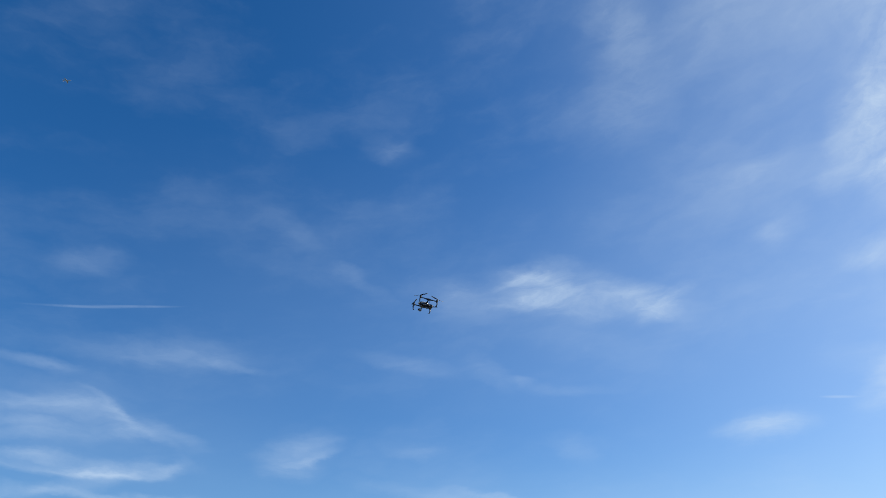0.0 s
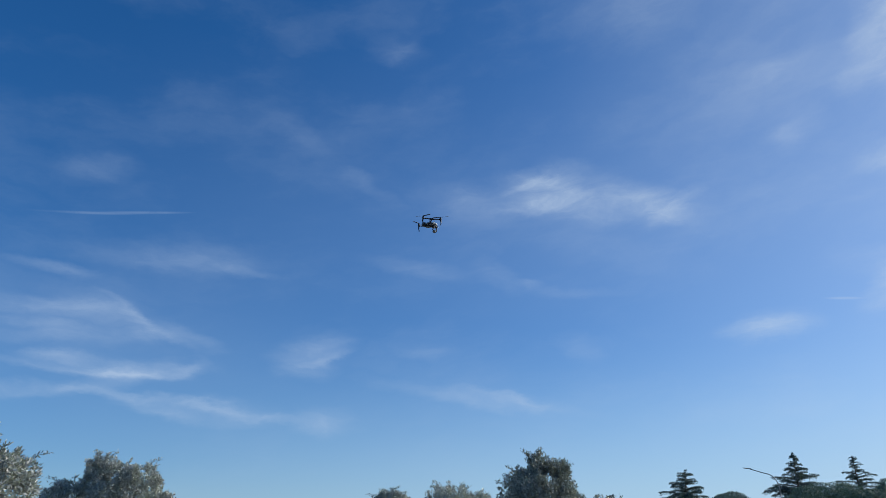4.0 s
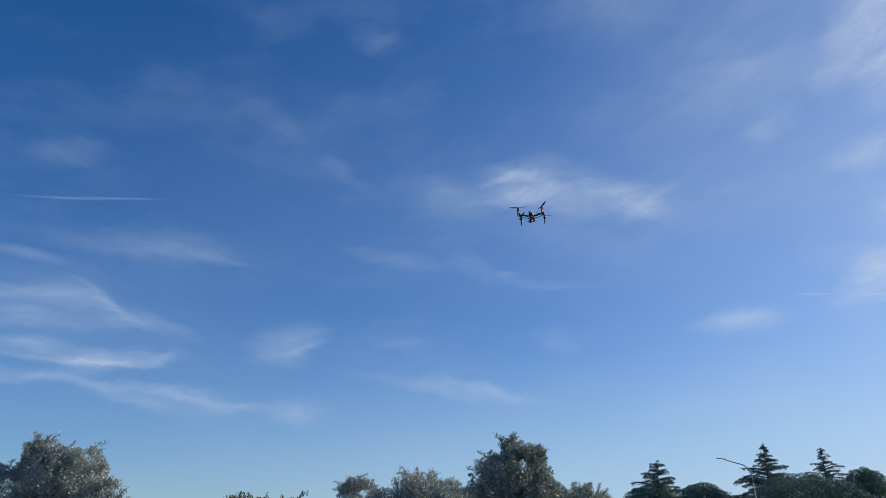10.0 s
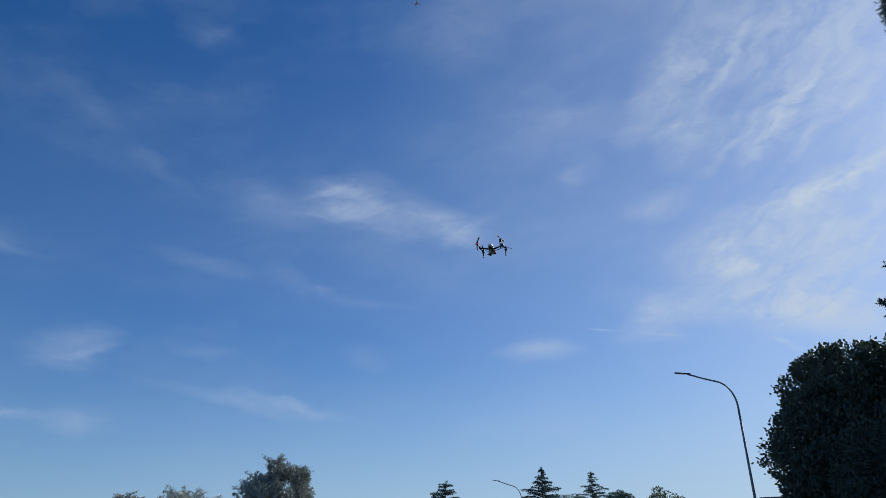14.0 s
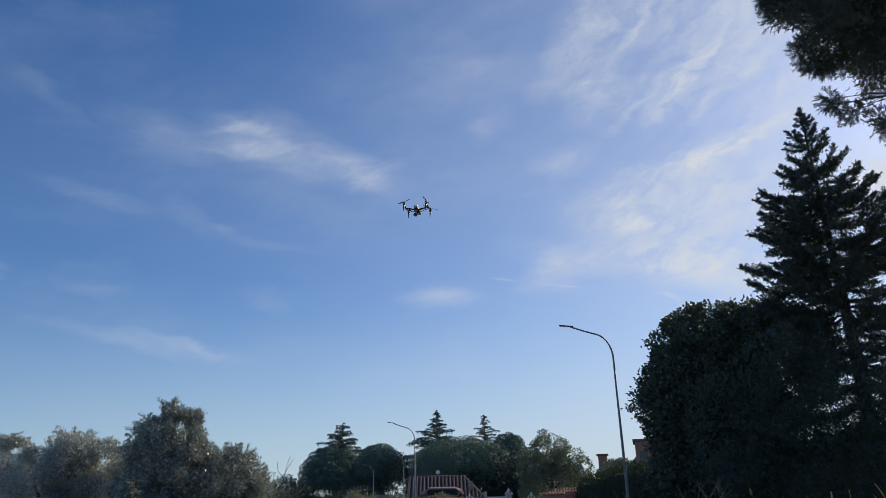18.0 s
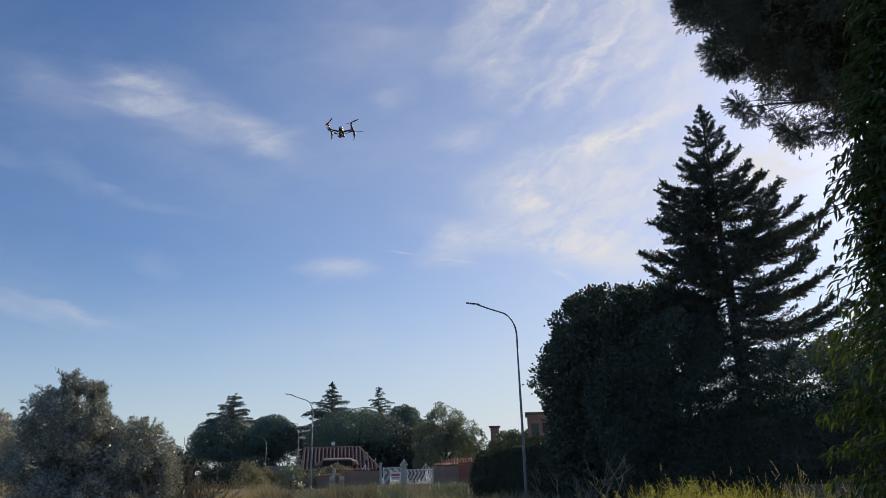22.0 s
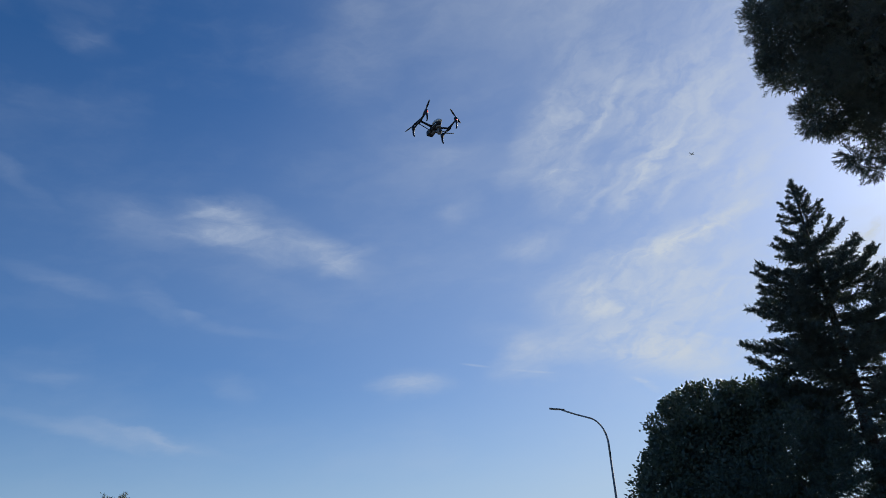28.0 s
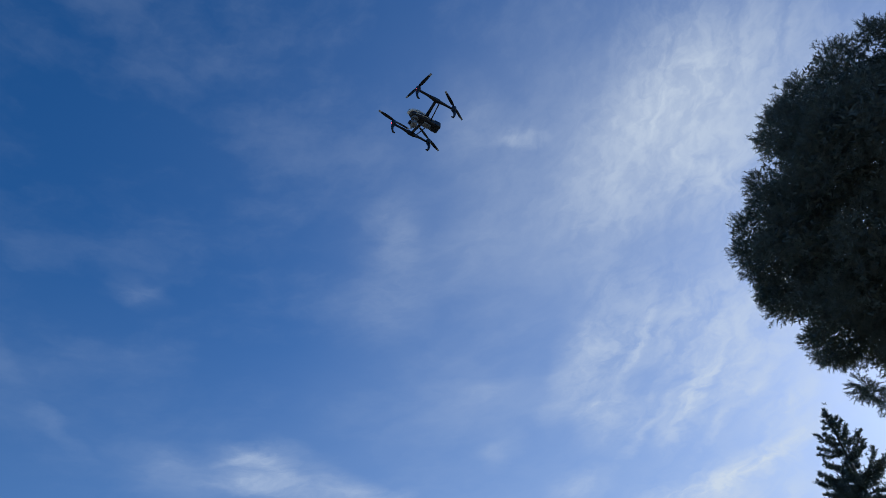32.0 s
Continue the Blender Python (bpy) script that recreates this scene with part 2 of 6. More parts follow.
cloud(31.6, 47.7, 11.68, 5.79, 33, 0.12)
cloud(40.9, 31.0, 4.10, 2.05, 29, 0.25)
cloud(49.0, 31.2, 7.68, 3.84, 15, 0.30)
cloud(30.8, 55.3, 6.76, 8.50, 53, 0.15)
cloud(28.8, 30.2, 2.15, 0.72, 6, 0.08)
cloud(56.4, 35.8, 6.05, 12.11, -12, 0.35)
cloud(50.0, 46.9, 42.63, 25.48, 18, 0.08)
cloud(51.6, 25.1, 25.31, 19.98, 10, 0.13)
cloud(-28.4, 12.8, 8.54, 0.51, 1, 0.30)
cloud(-23.9, 11.2, 8.48, 0.48, -3, 0.25)
cloud(-16.9, 10.7, 7.89, 0.59, -5, 0.30)
cloud(-24.0, 16.6, 5.57, 0.50, -28, 0.25)
cloud(-31.2, 15.6, 6.04, 0.44, 5, 0.20)
cloud(4.4, 12.3, 4.99, 0.43, -15, 0.25)
cloud(-10.4, 15.1, 2.81, 0.42, 23, 0.25)
cloud(30.1, 34.8, 5.26, 1.75, 17, 0.12)
cloud(-5.4, 39.7, 2.45, 0.98, 23, 0.12)
cloud(-15.0, 32.8, 4.81, 1.37, -22, 0.10)
cloud(50.9, 26.2, 5.95, 0.66, 19, 0.30)
cloud(46.3, 33.9, 7.50, 0.68, 39, 0.25)
cloud(43.2, 30.4, 5.61, 0.56, 37, 0.25)
cloud(50.1, 29.8, 6.66, 0.60, 28, 0.25)
cloud(52.8, 19.7, 5.77, 0.64, 0, 0.25)
cloud(49.5, 18.0, 5.30, 0.53, -28, 0.25)
cloud(44.1, 36.4, 6.18, 0.55, 45, 0.20)
cloud(65.7, 50.1, 21.58, 8.81, -6, 0.14)
cloud(57.5, 54.7, 17.93, 6.99, 10, 0.12)
cloud(66.1, 54.0, 18.68, 9.68, -8, 0.15)
cloud(7.9, 29.4, 2.91, 0.86, 4, 0.20)
cloud(10.4, 28.8, 3.20, 1.18, -24, 0.14)
cloud(-5.6, 39.8, 3.70, 1.53, -5, 0.12)
cloud(29.6, 30.4, 2.35, 2.90, -15, 0.05)
cloud(37.6, 54.4, 6.12, 1.3, -3, 0.12)
cloud(38.6, 36.8, 4.84, 1.68, 36, 0.16)
cloud(40.9, 35.3, 5.79, 1.87, 21, 0.18)
cloud(38.6, 32.5, 2.36, 0.79, 19, 0.18)
cloud(30.9, 39.0, 10.05, 6.37, 4, -0.16)
cloud(20.1, 48.0, 6.08, 3.13, -30, 0.10)
cloud(20.9, 43.0, 5.55, 4.69, -43, 0.10)
cloud(50.5, 46.7, 11.93, 3.92, 4, 0.10)
cloud(34.7, 16.7, 3.20, 1.08, -4, 0.16)
cloud(44.4, 15.0, 1.47, 0.47, -44, 0.25)
cloud(60.8, 21.5, 3.81, 2.38, 8, 0.40)
cloud(42.0, 21.1, 4.70, 1.52, -17, 0.14)
cloud(38.8, 32.1, 3.29, 1.16, 12, 0.14)
veil(-26.8, 14.6, 20.03, 8.84, 7, 0.09)
veil(39.7, 11.0, 29.94, 21.39, -3, 0.22)
veil(57.5, 15.9, 25.44, 25.44, -9, 0.12)
veil(32.1, 27.2, 29.18, 21.89, -3, 0.05)
veil(49.4, 25.5, 24.16, 17.45, 10, 0.09)
veil(-1.2, 24.0, 40.97, 20.49, 0, 0.09)
veil(20.1, 24.0, 29.82, 18.46, 22, 0.08)
veil(24.4, 52.8, 45.71, 30.53, -2, 0.05)
veil(50.0, 46.9, 42.63, 25.48, 18, 0.14)
veil(44.6, 48.1, 12.0, 7.5, 33, 0.08)
veil(55.2, 51.3, 16.0, 8.5, 13, 0.12)
veil(65.7, 50.1, 22.0, 9.0, -6, 0.12)
veil(57.5, 54.7, 18.0, 7.5, 10, 0.07)
veil(43.1, 52.9, 37.41, 22.13, 13, 0.06)

sun_way = build_sky()
sun_data = bpy.data.lights.new("sun", "SUN")
sun_data.energy, sun_data.angle, sun_data.color = SUN_POWER, radians(0.6), (1.0, 0.93, 0.82)
sun = new("sun", sun_data)
sun.matrix_world = look(sun_way * 300, (0, 0, 0))

# ---------------------------------------------------------------- materials
def material(name, build):
    mat = bpy.data.materials.new(name)
    mat.use_nodes = True
    tree = mat.node_tree
    bsdf = tree.nodes["Principled BSDF"]
    build(tree, bsdf)
    return mat


def leaf_material(name, dark, light, through_part=0.25, rough=0.5, spread=0.9, sheen=0.3, glow=(1.5, 1.7, 0.7)):
    """Leaves: each one its own tone between dark and light, drifting over the crown, part of the light passing through."""
    def build(tree, bsdf):
        geo = nd(tree, "ShaderNodeNewGeometry")
        pos = nd(tree, "ShaderNodeTexCoord").outputs["Object"]
        drift = noise_tex(tree, pos, spread, 3).outputs["Fac"]
        fac = calc(tree, "ADD", calc(tree, "MULTIPLY", geo.outputs["Random Per Island"], 0.6), calc(tree, "MULTIPLY", drift, 0.55), True)
        col = mix_color(tree, fac, (*dark, 1), (*light, 1))
        feed(tree, bsdf.inputs["Base Color"], col)
        bsdf.inputs["Roughness"].default_value = rough
        bsdf.inputs["Specular IOR Level"].default_value = sheen
        tr = nd(tree, "ShaderNodeBsdfTranslucent")
        feed(tree, tr.inputs["Color"], mix_color(tree, 1.0, col, (*glow, 1), "MULTIPLY"))
        mix = nd(tree, "ShaderNodeMixShader")
        mix.inputs[0].default_value = through_part
        tree.links.new(bsdf.outputs[0], mix.inputs[1])
        tree.links.new(tr.outputs[0], mix.inputs[2])
        tree.links.new(mix.outputs[0], tree.nodes["Material Output"].inputs["Surface"])
    return material(name, build)


def rough_material(name, a, b, scale=3.0, rough=0.85, bump=0.3, fine=12.0, metal=0.0, stretch=(1, 1, 1), random_part=0.0):
    """A worn surface: two tones by broad stains and fine grain, with relief."""
    def build(tree, bsdf):
        pos = mapped(tree, nd(tree, "ShaderNodeTexCoord").outputs["Object"], scale=stretch)
        big = noise_tex(tree, pos, scale, 5, 0.6).outputs["Fac"]
        small = noise_tex(tree, pos, scale * fine, 4, 0.6).outputs["Fac"]
        fac = calc(tree, "ADD", calc(tree, "MULTIPLY", smooth(tree, big, 0.3, 0.7), 0.6), calc(tree, "MULTIPLY", small, 0.4), True)
        if random_part:
            rnd = nd(tree, "ShaderNodeObjectInfo").outputs["Random"]
            fac = calc(tree, "ADD", calc(tree, "MULTIPLY", fac, 1 - random_part), calc(tree, "MULTIPLY", rnd, random_part), True)
        feed(tree, bsdf.inputs["Base Color"], mix_color(tree, fac, (*a, 1), (*b, 1)))
        feed(tree, bsdf.inputs["Roughness"], smooth(tree, small, 0.2, 0.8, max(rough - 0.12, 0.05), min(rough + 0.1, 1.0)))
        bsdf.inputs["Metallic"].default_value = metal
        if bump:
            bp = nd(tree, "ShaderNodeBump")
            bp.inputs["Strength"].default_value, bp.inputs["Distance"].default_value = bump, 0.02
            feed(tree, bp.inputs["Height"], small)
            tree.links.new(bp.outputs[0], bsdf.inputs["Normal"])
    return material(name, build)


def glow_material(name, color, strength):
    def build(tree, bsdf):
        bsdf.inputs["Base Color"].default_value = (*color, 1)
        bsdf.inputs["Emission Color"].default_value = (*color, 1)
        bsdf.inputs["Emission Strength"].default_value = strength
    return material(name, build)


# olive tones spread wide to paint sun glints and shade; second copy for sunlit trees
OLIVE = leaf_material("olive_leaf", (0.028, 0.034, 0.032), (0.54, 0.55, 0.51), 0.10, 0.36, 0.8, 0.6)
OLIVE_PALE_LIT = leaf_material("olive_leaf_pale_lit", (0.055, 0.062, 0.060), (0.74, 0.74, 0.71), 0.10, 0.36, 0.8, 0.6)
SCRUB = leaf_material("scrub_leaf", (0.15, 0.13, 0.10), (0.30, 0.27, 0.20), 0.2, 0.6)
BROAD = leaf_material("broad_leaf", (0.046, 0.068, 0.060), (0.12, 0.15, 0.11), 0.10, 0.45, 0.9, 0.4)
FIR = leaf_material("fir_needle", (0.046, 0.066, 0.070), (0.12, 0.15, 0.135), 0.08, 0.5, 0.9, 0.5)
PINE = leaf_material("pine_needle", (0.054, 0.074, 0.078), (0.135, 0.155, 0.13), 0.08, 0.5, 0.9, 0.5)
# needles of the far trees are paled and blued to stand in for distance haze
FAR_PINE_HAZED = leaf_material("far_pine_needle_hazed", (0.066, 0.112, 0.118), (0.16, 0.23, 0.17), 0.10, 0.6, 0.25)
FAR_CEDAR_HAZED = leaf_material("cedar_needle_hazed", (0.07, 0.105, 0.118), (0.16, 0.20, 0.195), 0.08, 0.6, 0.25)
EVERGREEN = leaf_material("evergreen_leaf", (0.032, 0.050, 0.044), (0.09, 0.115, 0.085), 0.08, 0.55, 0.9, 0.3)
GARDEN = leaf_material("garden_leaf", (0.08, 0.105, 0.09), (0.27, 0.295, 0.22), 0.15, 0.55, 0.3)
HEDGE = leaf_material("hedge_leaf", (0.028, 0.044, 0.032), (0.085, 0.11, 0.06), 0.10, 0.7, 0.9, 0.12)
PEACH = leaf_material("drooping_leaf", (0.026, 0.048, 0.020), (0.085, 0.12, 0.035), 0.28, 0.38, 0.8)
GRASS = leaf_material("fresh_grass", (0.18, 0.19, 0.05), (0.46, 0.44, 0.13), 0.5, 0.5, 0.6, 0.3, (1.3, 1.35, 0.7))
STRAW = leaf_material("dry_grass", (0.25, 0.21, 0.13), (0.54, 0.47, 0.31), 0.35, 0.7, 0.4, 0.3, (1.25, 1.2, 0.85))
FIELD = leaf_material("field_grass", (0.11, 0.11, 0.08), (0.34, 0.295, 0.20), 0.25, 0.7, 0.35, 0.3, (1.15, 1.1, 0.85))
BARK = rough_material("bark", (0.035, 0.028, 0.022), (0.11, 0.088, 0.068), 2.0, 0.95, 0.8, 10, 0, (1, 1, 5))
TWIG = rough_material("twig", (0.11, 0.09, 0.065), (0.26, 0.215, 0.155), 4.0, 0.9, 0.3)
DRY_TWIG = rough_material("dry_twig", (0.20, 0.165, 0.12), (0.38, 0.32, 0.24), 4.0, 0.9, 0.3)
SOIL = rough_material("soil", (0.13, 0.115, 0.075), (0.30, 0.26, 0.17), 0.25, 0.95, 0.6, 30)
STEEL = rough_material("galvanised_steel", (0.20, 0.21, 0.22), (0.34, 0.35, 0.36), 3.0, 0.65, 0.1, 8, 0.25)
LAMP_DARK = rough_material("lamp_housing", (0.06, 0.065, 0.07), (0.11, 0.115, 0.12), 6.0, 0.5, 0.1)
GLASS_PALE = rough_material("lamp_glass", (0.4, 0.42, 0.44), (0.55, 0.57, 0.6), 9.0, 0.2, 0.0)
TERRACOTTA = rough_material("terracotta", (0.20, 0.085, 0.05), (0.42, 0.19, 0.11), 1.5, 0.85, 0.4, 9, 0, (1, 1, 1), 0.35)
ROOF_DARK = rough_material("old_roof_tile", (0.15, 0.085, 0.07), (0.37, 0.21, 0.16), 0.9, 0.9, 0.4, 9, 0, (1, 1, 1), 0.3)
# sheet below the roof ribs, coloured dark to imitate the shadow between them
ROOF_SHADE = rough_material("roof_shade", (0.05, 0.032, 0.028), (0.11, 0.07, 0.055), 1.2, 0.95, 0.4)
PLASTER = rough_material("house_plaster", (0.30, 0.24, 0.20), (0.44, 0.36, 0.30), 0.8, 0.9, 0.3)
# matte near-black that imitates the shade inside the loggia
LOGGIA_SHADE = rough_material("loggia_shade", (0.015, 0.015, 0.016), (0.035, 0.033, 0.032), 2.0, 0.9, 0.1)
BROWN_WALL = rough_material("brown_plaster", (0.24, 0.15, 0.115), (0.42, 0.27, 0.20), 0.9, 0.92, 0.4)
RED_WALL = rough_material("red_plaster", (0.30, 0.09, 0.07), (0.42, 0.15, 0.11), 0.9, 0.9, 0.3)
TUFF = rough_material("tuff_block", (0.09, 0.075, 0.06), (0.19, 0.16, 0.13), 2.0, 0.95, 0.7, 9, 0, (1, 1, 1), 0.35)
MORTAR = rough_material("mortar", (0.12, 0.115, 0.10), (0.20, 0.19, 0.17), 4.0, 0.95, 0.4)
BRICK = rough_material("brick_facade", (0.26, 0.13, 0.09), (0.42, 0.24, 0.17), 1.2, 0.9, 0.4)
WHITE_IRON = rough_material("white_paint", (0.76, 0.75, 0.73), (0.90, 0.89, 0.87), 4.0, 0.5, 0.1)
WHITE_STONE = rough_material("white_stone", (0.36, 0.335, 0.30), (0.56, 0.53, 0.48), 2.5, 0.85, 0.3)
RED_INK = rough_material("red_ink", (0.55, 0.06, 0.05), (0.65, 0.09, 0.07), 5.0, 0.6, 0.0)
DARK_INK = rough_material("dark_ink", (0.05, 0.05, 0.07), (0.09, 0.09, 0.11), 5.0, 0.6, 0.0)
WINDOW = rough_material("dark_pane", (0.02, 0.025, 0.03), (0.05, 0.055, 0.06), 1.0, 0.1, 0.0)
CARBON = rough_material("carbon_tube", (0.006, 0.007, 0.014), (0.013, 0.015, 0.026), 30.0, 0.34, 0.1)
BLACK_PLASTIC = rough_material("black_plastic", (0.006, 0.007, 0.014), (0.014, 0.016, 0.028), 25.0, 0.42, 0.15)
GREY_PLASTIC = rough_material("grey_plastic", (0.16, 0.16, 0.17), (0.24, 0.24, 0.25), 25.0, 0.4, 0.1)
SHELL_WHITE = rough_material("white_shell", (0.74, 0.74, 0.74), (0.84, 0.84, 0.84), 12.0, 0.25, 0.03)
PROP_TIP = rough_material("prop_tip", (0.50, 0.52, 0.55), (0.62, 0.64, 0.66), 12.0, 0.4, 0.0)
LENS_GLASS = rough_material("lens_glass", (0.01, 0.01, 0.015), (0.02, 0.02, 0.03), 12.0, 0.06, 0.0)
LED_RED = glow_material("red_led", (1.0, 0.05, 0.08), 6.0)
LED_GREEN = glow_material("white_led", (0.75, 0.9, 0.8), 0.35)
PLANE_GREY = rough_material("aircraft_paint", (0.45, 0.46, 0.48), (0.6, 0.61, 0.63), 0.2, 0.35, 0.0)


# ---------------------------------------------------------------- mesh helpers
def finish(name, me, mat, parent=None, label="", smooth_faces=False, at=None):
    me.materials.append(mat)
    if smooth_faces:
        me.polygons.foreach_set("use_smooth", [True] * len(me.polygons))
    ob = new(name, me)
    if parent is not None:
        ob.parent = parent
    if at is not None:
        ob.matrix_basis = at
    if label:
        ob["label"] = label
    return ob


def part(name, bm, mat, parent=None, label="", smooth_faces=False, at=None):
    me = bpy.data.meshes.new(name)
    bm.to_mesh(me)
    bm.free()
    return finish(name, me, mat, parent, label, smooth_faces, at)


def quads_mesh(name, verts, per=4):
    """verts: (n, per, 3) array, one face for each row"""
    n = len(verts)
    me = bpy.data.meshes.new(name)
    me.vertices.add(n * per)
    me.vertices.foreach_set("co", np.ascontiguousarray(verts, dtype=np.float32).ravel())
    me.loops.add(n * per)
    me.loops.foreach_set("vertex_index", np.arange(n * per, dtype=np.int32))
    me.polygons.add(n)
    me.polygons.foreach_set("loop_start", np.arange(0, n * per, per, dtype=np.int32))
    me.update(calc_edges=True)
    return me


def unit(v):
    return v / (np.linalg.norm(v, axis=-1, keepdims=True) + 1e-9)


def leaf_quads(pos, way, length, width, rng, droop=0.0, facing=None):
    """A lozenge leaf at each place, along its way, turned at random about it."""
    side = unit(np.cross(way, rng.normal(size=pos.shape) if facing is None else facing))
    length, width = np.broadcast_to(length, len(pos))[:, None], np.broadcast_to(width, len(pos))[:, None]
    mid = pos + way * length * 0.45
    tip = pos + way * length + np.array([0, 0, -1.0]) * droop * length
    return np.stack([pos, mid + side * width * 0.5, tip, mid - side * width * 0.5], 1)


def needle_tris(pos, way, length, width, rng):
    """A single pointed sliver at each place."""
    side = unit(np.cross(way, rng.normal(size=pos.shape))) * width * 0.5
    length = np.broadcast_to(length, len(pos))[:, None]
    return np.stack([pos - side, pos + side, pos + way * length], 1)


def bent_leaves(pos, way, length, width, rng, droop=0.5):
    """Broader leaf of two bent halves, as two quads each side of its midrib."""
    side = unit(np.cross(way, np.array([0, 0, 1.0]) + 0.4 * rng.normal(size=pos.shape)))
    fold = unit(np.cross(side, way))
    length, width = np.broadcast_to(length, len(pos))[:, None], np.broadcast_to(width, len(pos))[:, None]
    down = np.array([0, 0, -1.0])
    a = pos + way * length * 0.35 + down * droop * length * 0.08
    b = pos + way * length * 0.70 + down * droop * length * 0.30
    tip = pos + way * length * 0.95 + down * droop * length * 0.60
    lift = fold * width * 0.12
    one = np.stack([pos, a + side * width * 0.5 + lift, b + side * width * 0.38 + lift, tip], 1)
    two = np.stack([tip, b - side * width * 0.38 + lift, a - side * width * 0.5 + lift, pos], 1)
    return np.concatenate([one, two])


class Tubes:
    """Collects tapered tubes into one mesh."""

    def __init__(self):
        self.v, self.f = [], []

    def add(self, pts, radii, sides=6):
        pts = [Vector(p) for p in pts]
        base = len(self.v)
        for i, p in enumerate(pts):
            d = (pts[min(i + 1, len(pts) - 1)] - pts[max(i - 1, 0)]).normalized()
            u = d.orthogonal().normalized()
            w = d.cross(u)
            for k in range(sides):
                a = 2 * math.pi * k / sides
                self.v.append(tuple(p + (u * math.cos(a) + w * math.sin(a)) * radii[i]))
        for i in range(len(pts) - 1):
            for k in range(sides):
                a, b = base + i * sides + k, base + i * sides + (k + 1) % sides
                self.f.append((a, b, b + sides, a + sides))
        self.f.append(tuple(base + k for k in reversed(range(sides))))
        self.f.append(tuple(base + (len(pts) - 1) * sides + k for k in range(sides)))

    def mesh(self, name):
        me = bpy.data.meshes.new(name)
        me.from_pydata(self.v, [], self.f)
        me.update()
        return me


def box(bm, x0, y0, z0, x1, y1, z1, bevel=0.0):
    made = bmesh.ops.create_cube(bm, size=1.0)["verts"]
    bmesh.ops.scale(bm, verts=made, vec=(x1 - x0, y1 - y0, z1 - z0))
    bmesh.ops.translate(bm, verts=made, vec=((x0 + x1) / 2, (y0 + y1) / 2, (z0 + z1) / 2))
    if bevel:
        edges = {e for v in made for e in v.link_edges}
        bmesh.ops.bevel(bm, geom=list(edges), offset=bevel, segments=2, affect="EDGES", profile=0.5)
    return bm


def tube(pts, radii, sides=8):
    t = Tubes()
    t.add(pts, radii, sides)
    return t


def lathe(bm, profile, sides=16, at=Matrix()):
    """A turned body: profile rows of (radius, z)."""
    rings = []
    for r, z in profile:
        rings.append([bm.verts.new(at @ Vector((r * math.cos(2 * math.pi * k / sides), r * math.sin(2 * math.pi * k / sides), z))) for k in range(sides)])
    for lo, hi in zip(rings, rings[1:]):
        for k in range(sides):
            bm.faces.new((lo[k], lo[(k + 1) % sides], hi[(k + 1) % sides], hi[k]))
    bm.faces.new(list(reversed(rings[0])))
    bm.faces.new(rings[-1])
    return bm


def ease(a, b, v):
    t = min(max((v - a) / (b - a), 0), 1)
    return t * t * (3 - 2 * t)


def height(x, y):
    """The land: level round the camera, rising a metre towards the houses."""
    return 1.05 * ease(8, 58, math.hypot(x, y)) + 0.06 * math.sin(x * 0.31) * math.cos(y * 0.27)


def thing(name, x, y, label, category, group="", z=None, turn=0.0, kind=""):
    ob = new(name)
    ob.empty_display_size = 0.2
    ob.matrix_basis = pose(x, y, height(x, y) if z is None else z, 0, 0, turn)
    return tagged(ob, label, category, group, kind)


# ---------------------------------------------------------------- ground
def build_ground():
    radii = [0.5, 1, 2, 3, 4.5, 6, 8, 10, 12, 15, 18, 22, 26, 30, 35, 40, 46, 52, 60, 70, 85, 100, 130, 180, 260, 400, 700, 1200, 2200, 4200]
    n = 96
    v, f = [(0, 0, height(0, 0))], []
    for r in radii:
        for k in range(n):
            a = 2 * math.pi * k / n
            x, y = r * math.cos(a), r * math.sin(a)
            v.append((x, y, height(x, y)))
    for k in range(n):
        f.append((0, 1 + k, 1 + (k + 1) % n))
    for i in range(len(radii) - 1):
        for k in range(n):
            a, b = 1 + i * n + k, 1 + i * n + (k + 1) % n
            f.append((a, a + n, b + n, b))
    me = bpy.data.meshes.new("ground")
    me.from_pydata(v, [], f)
    me.update()
    tagged(finish("ground", me, SOIL, smooth_faces=True), "dry grassy soil rising gently to the houses", "ground", kind="structure")


build_ground()


# ---------------------------------------------------------------- trees
def shell_points(n, blobs, rng, shell=0.35):
    """Places in a crown made of several rounded masses, most of them near the outside, with their outward ways."""
    blobs = np.array(blobs, float)
    area = (blobs[:, 3] * blobs[:, 5])
    pick = rng.choice(len(blobs), n, p=area / area.sum())
    d = unit(rng.normal(size=(n, 3)))
    r = rng.random(n) ** shell
    return blobs[pick, :3] + d * blobs[pick, 3:6] * r[:, None], d


def lumpy(blobs, rng, per=9, size=0.45):
    """Smaller masses over each large one, so that the outline is uneven."""
    out = list(blobs)
    for b in blobs:
        for _ in range(per):
            d = unit(rng.normal(size=3))
            s = size * (0.6 + 0.7 * rng.random())
            out.append((b[0] + d[0] * b[3] * 0.85, b[1] + d[1] * b[4] * 0.85, b[2] + d[2] * b[5] * 0.85, b[3] * s, b[4] * s, b[5] * s))
    return out


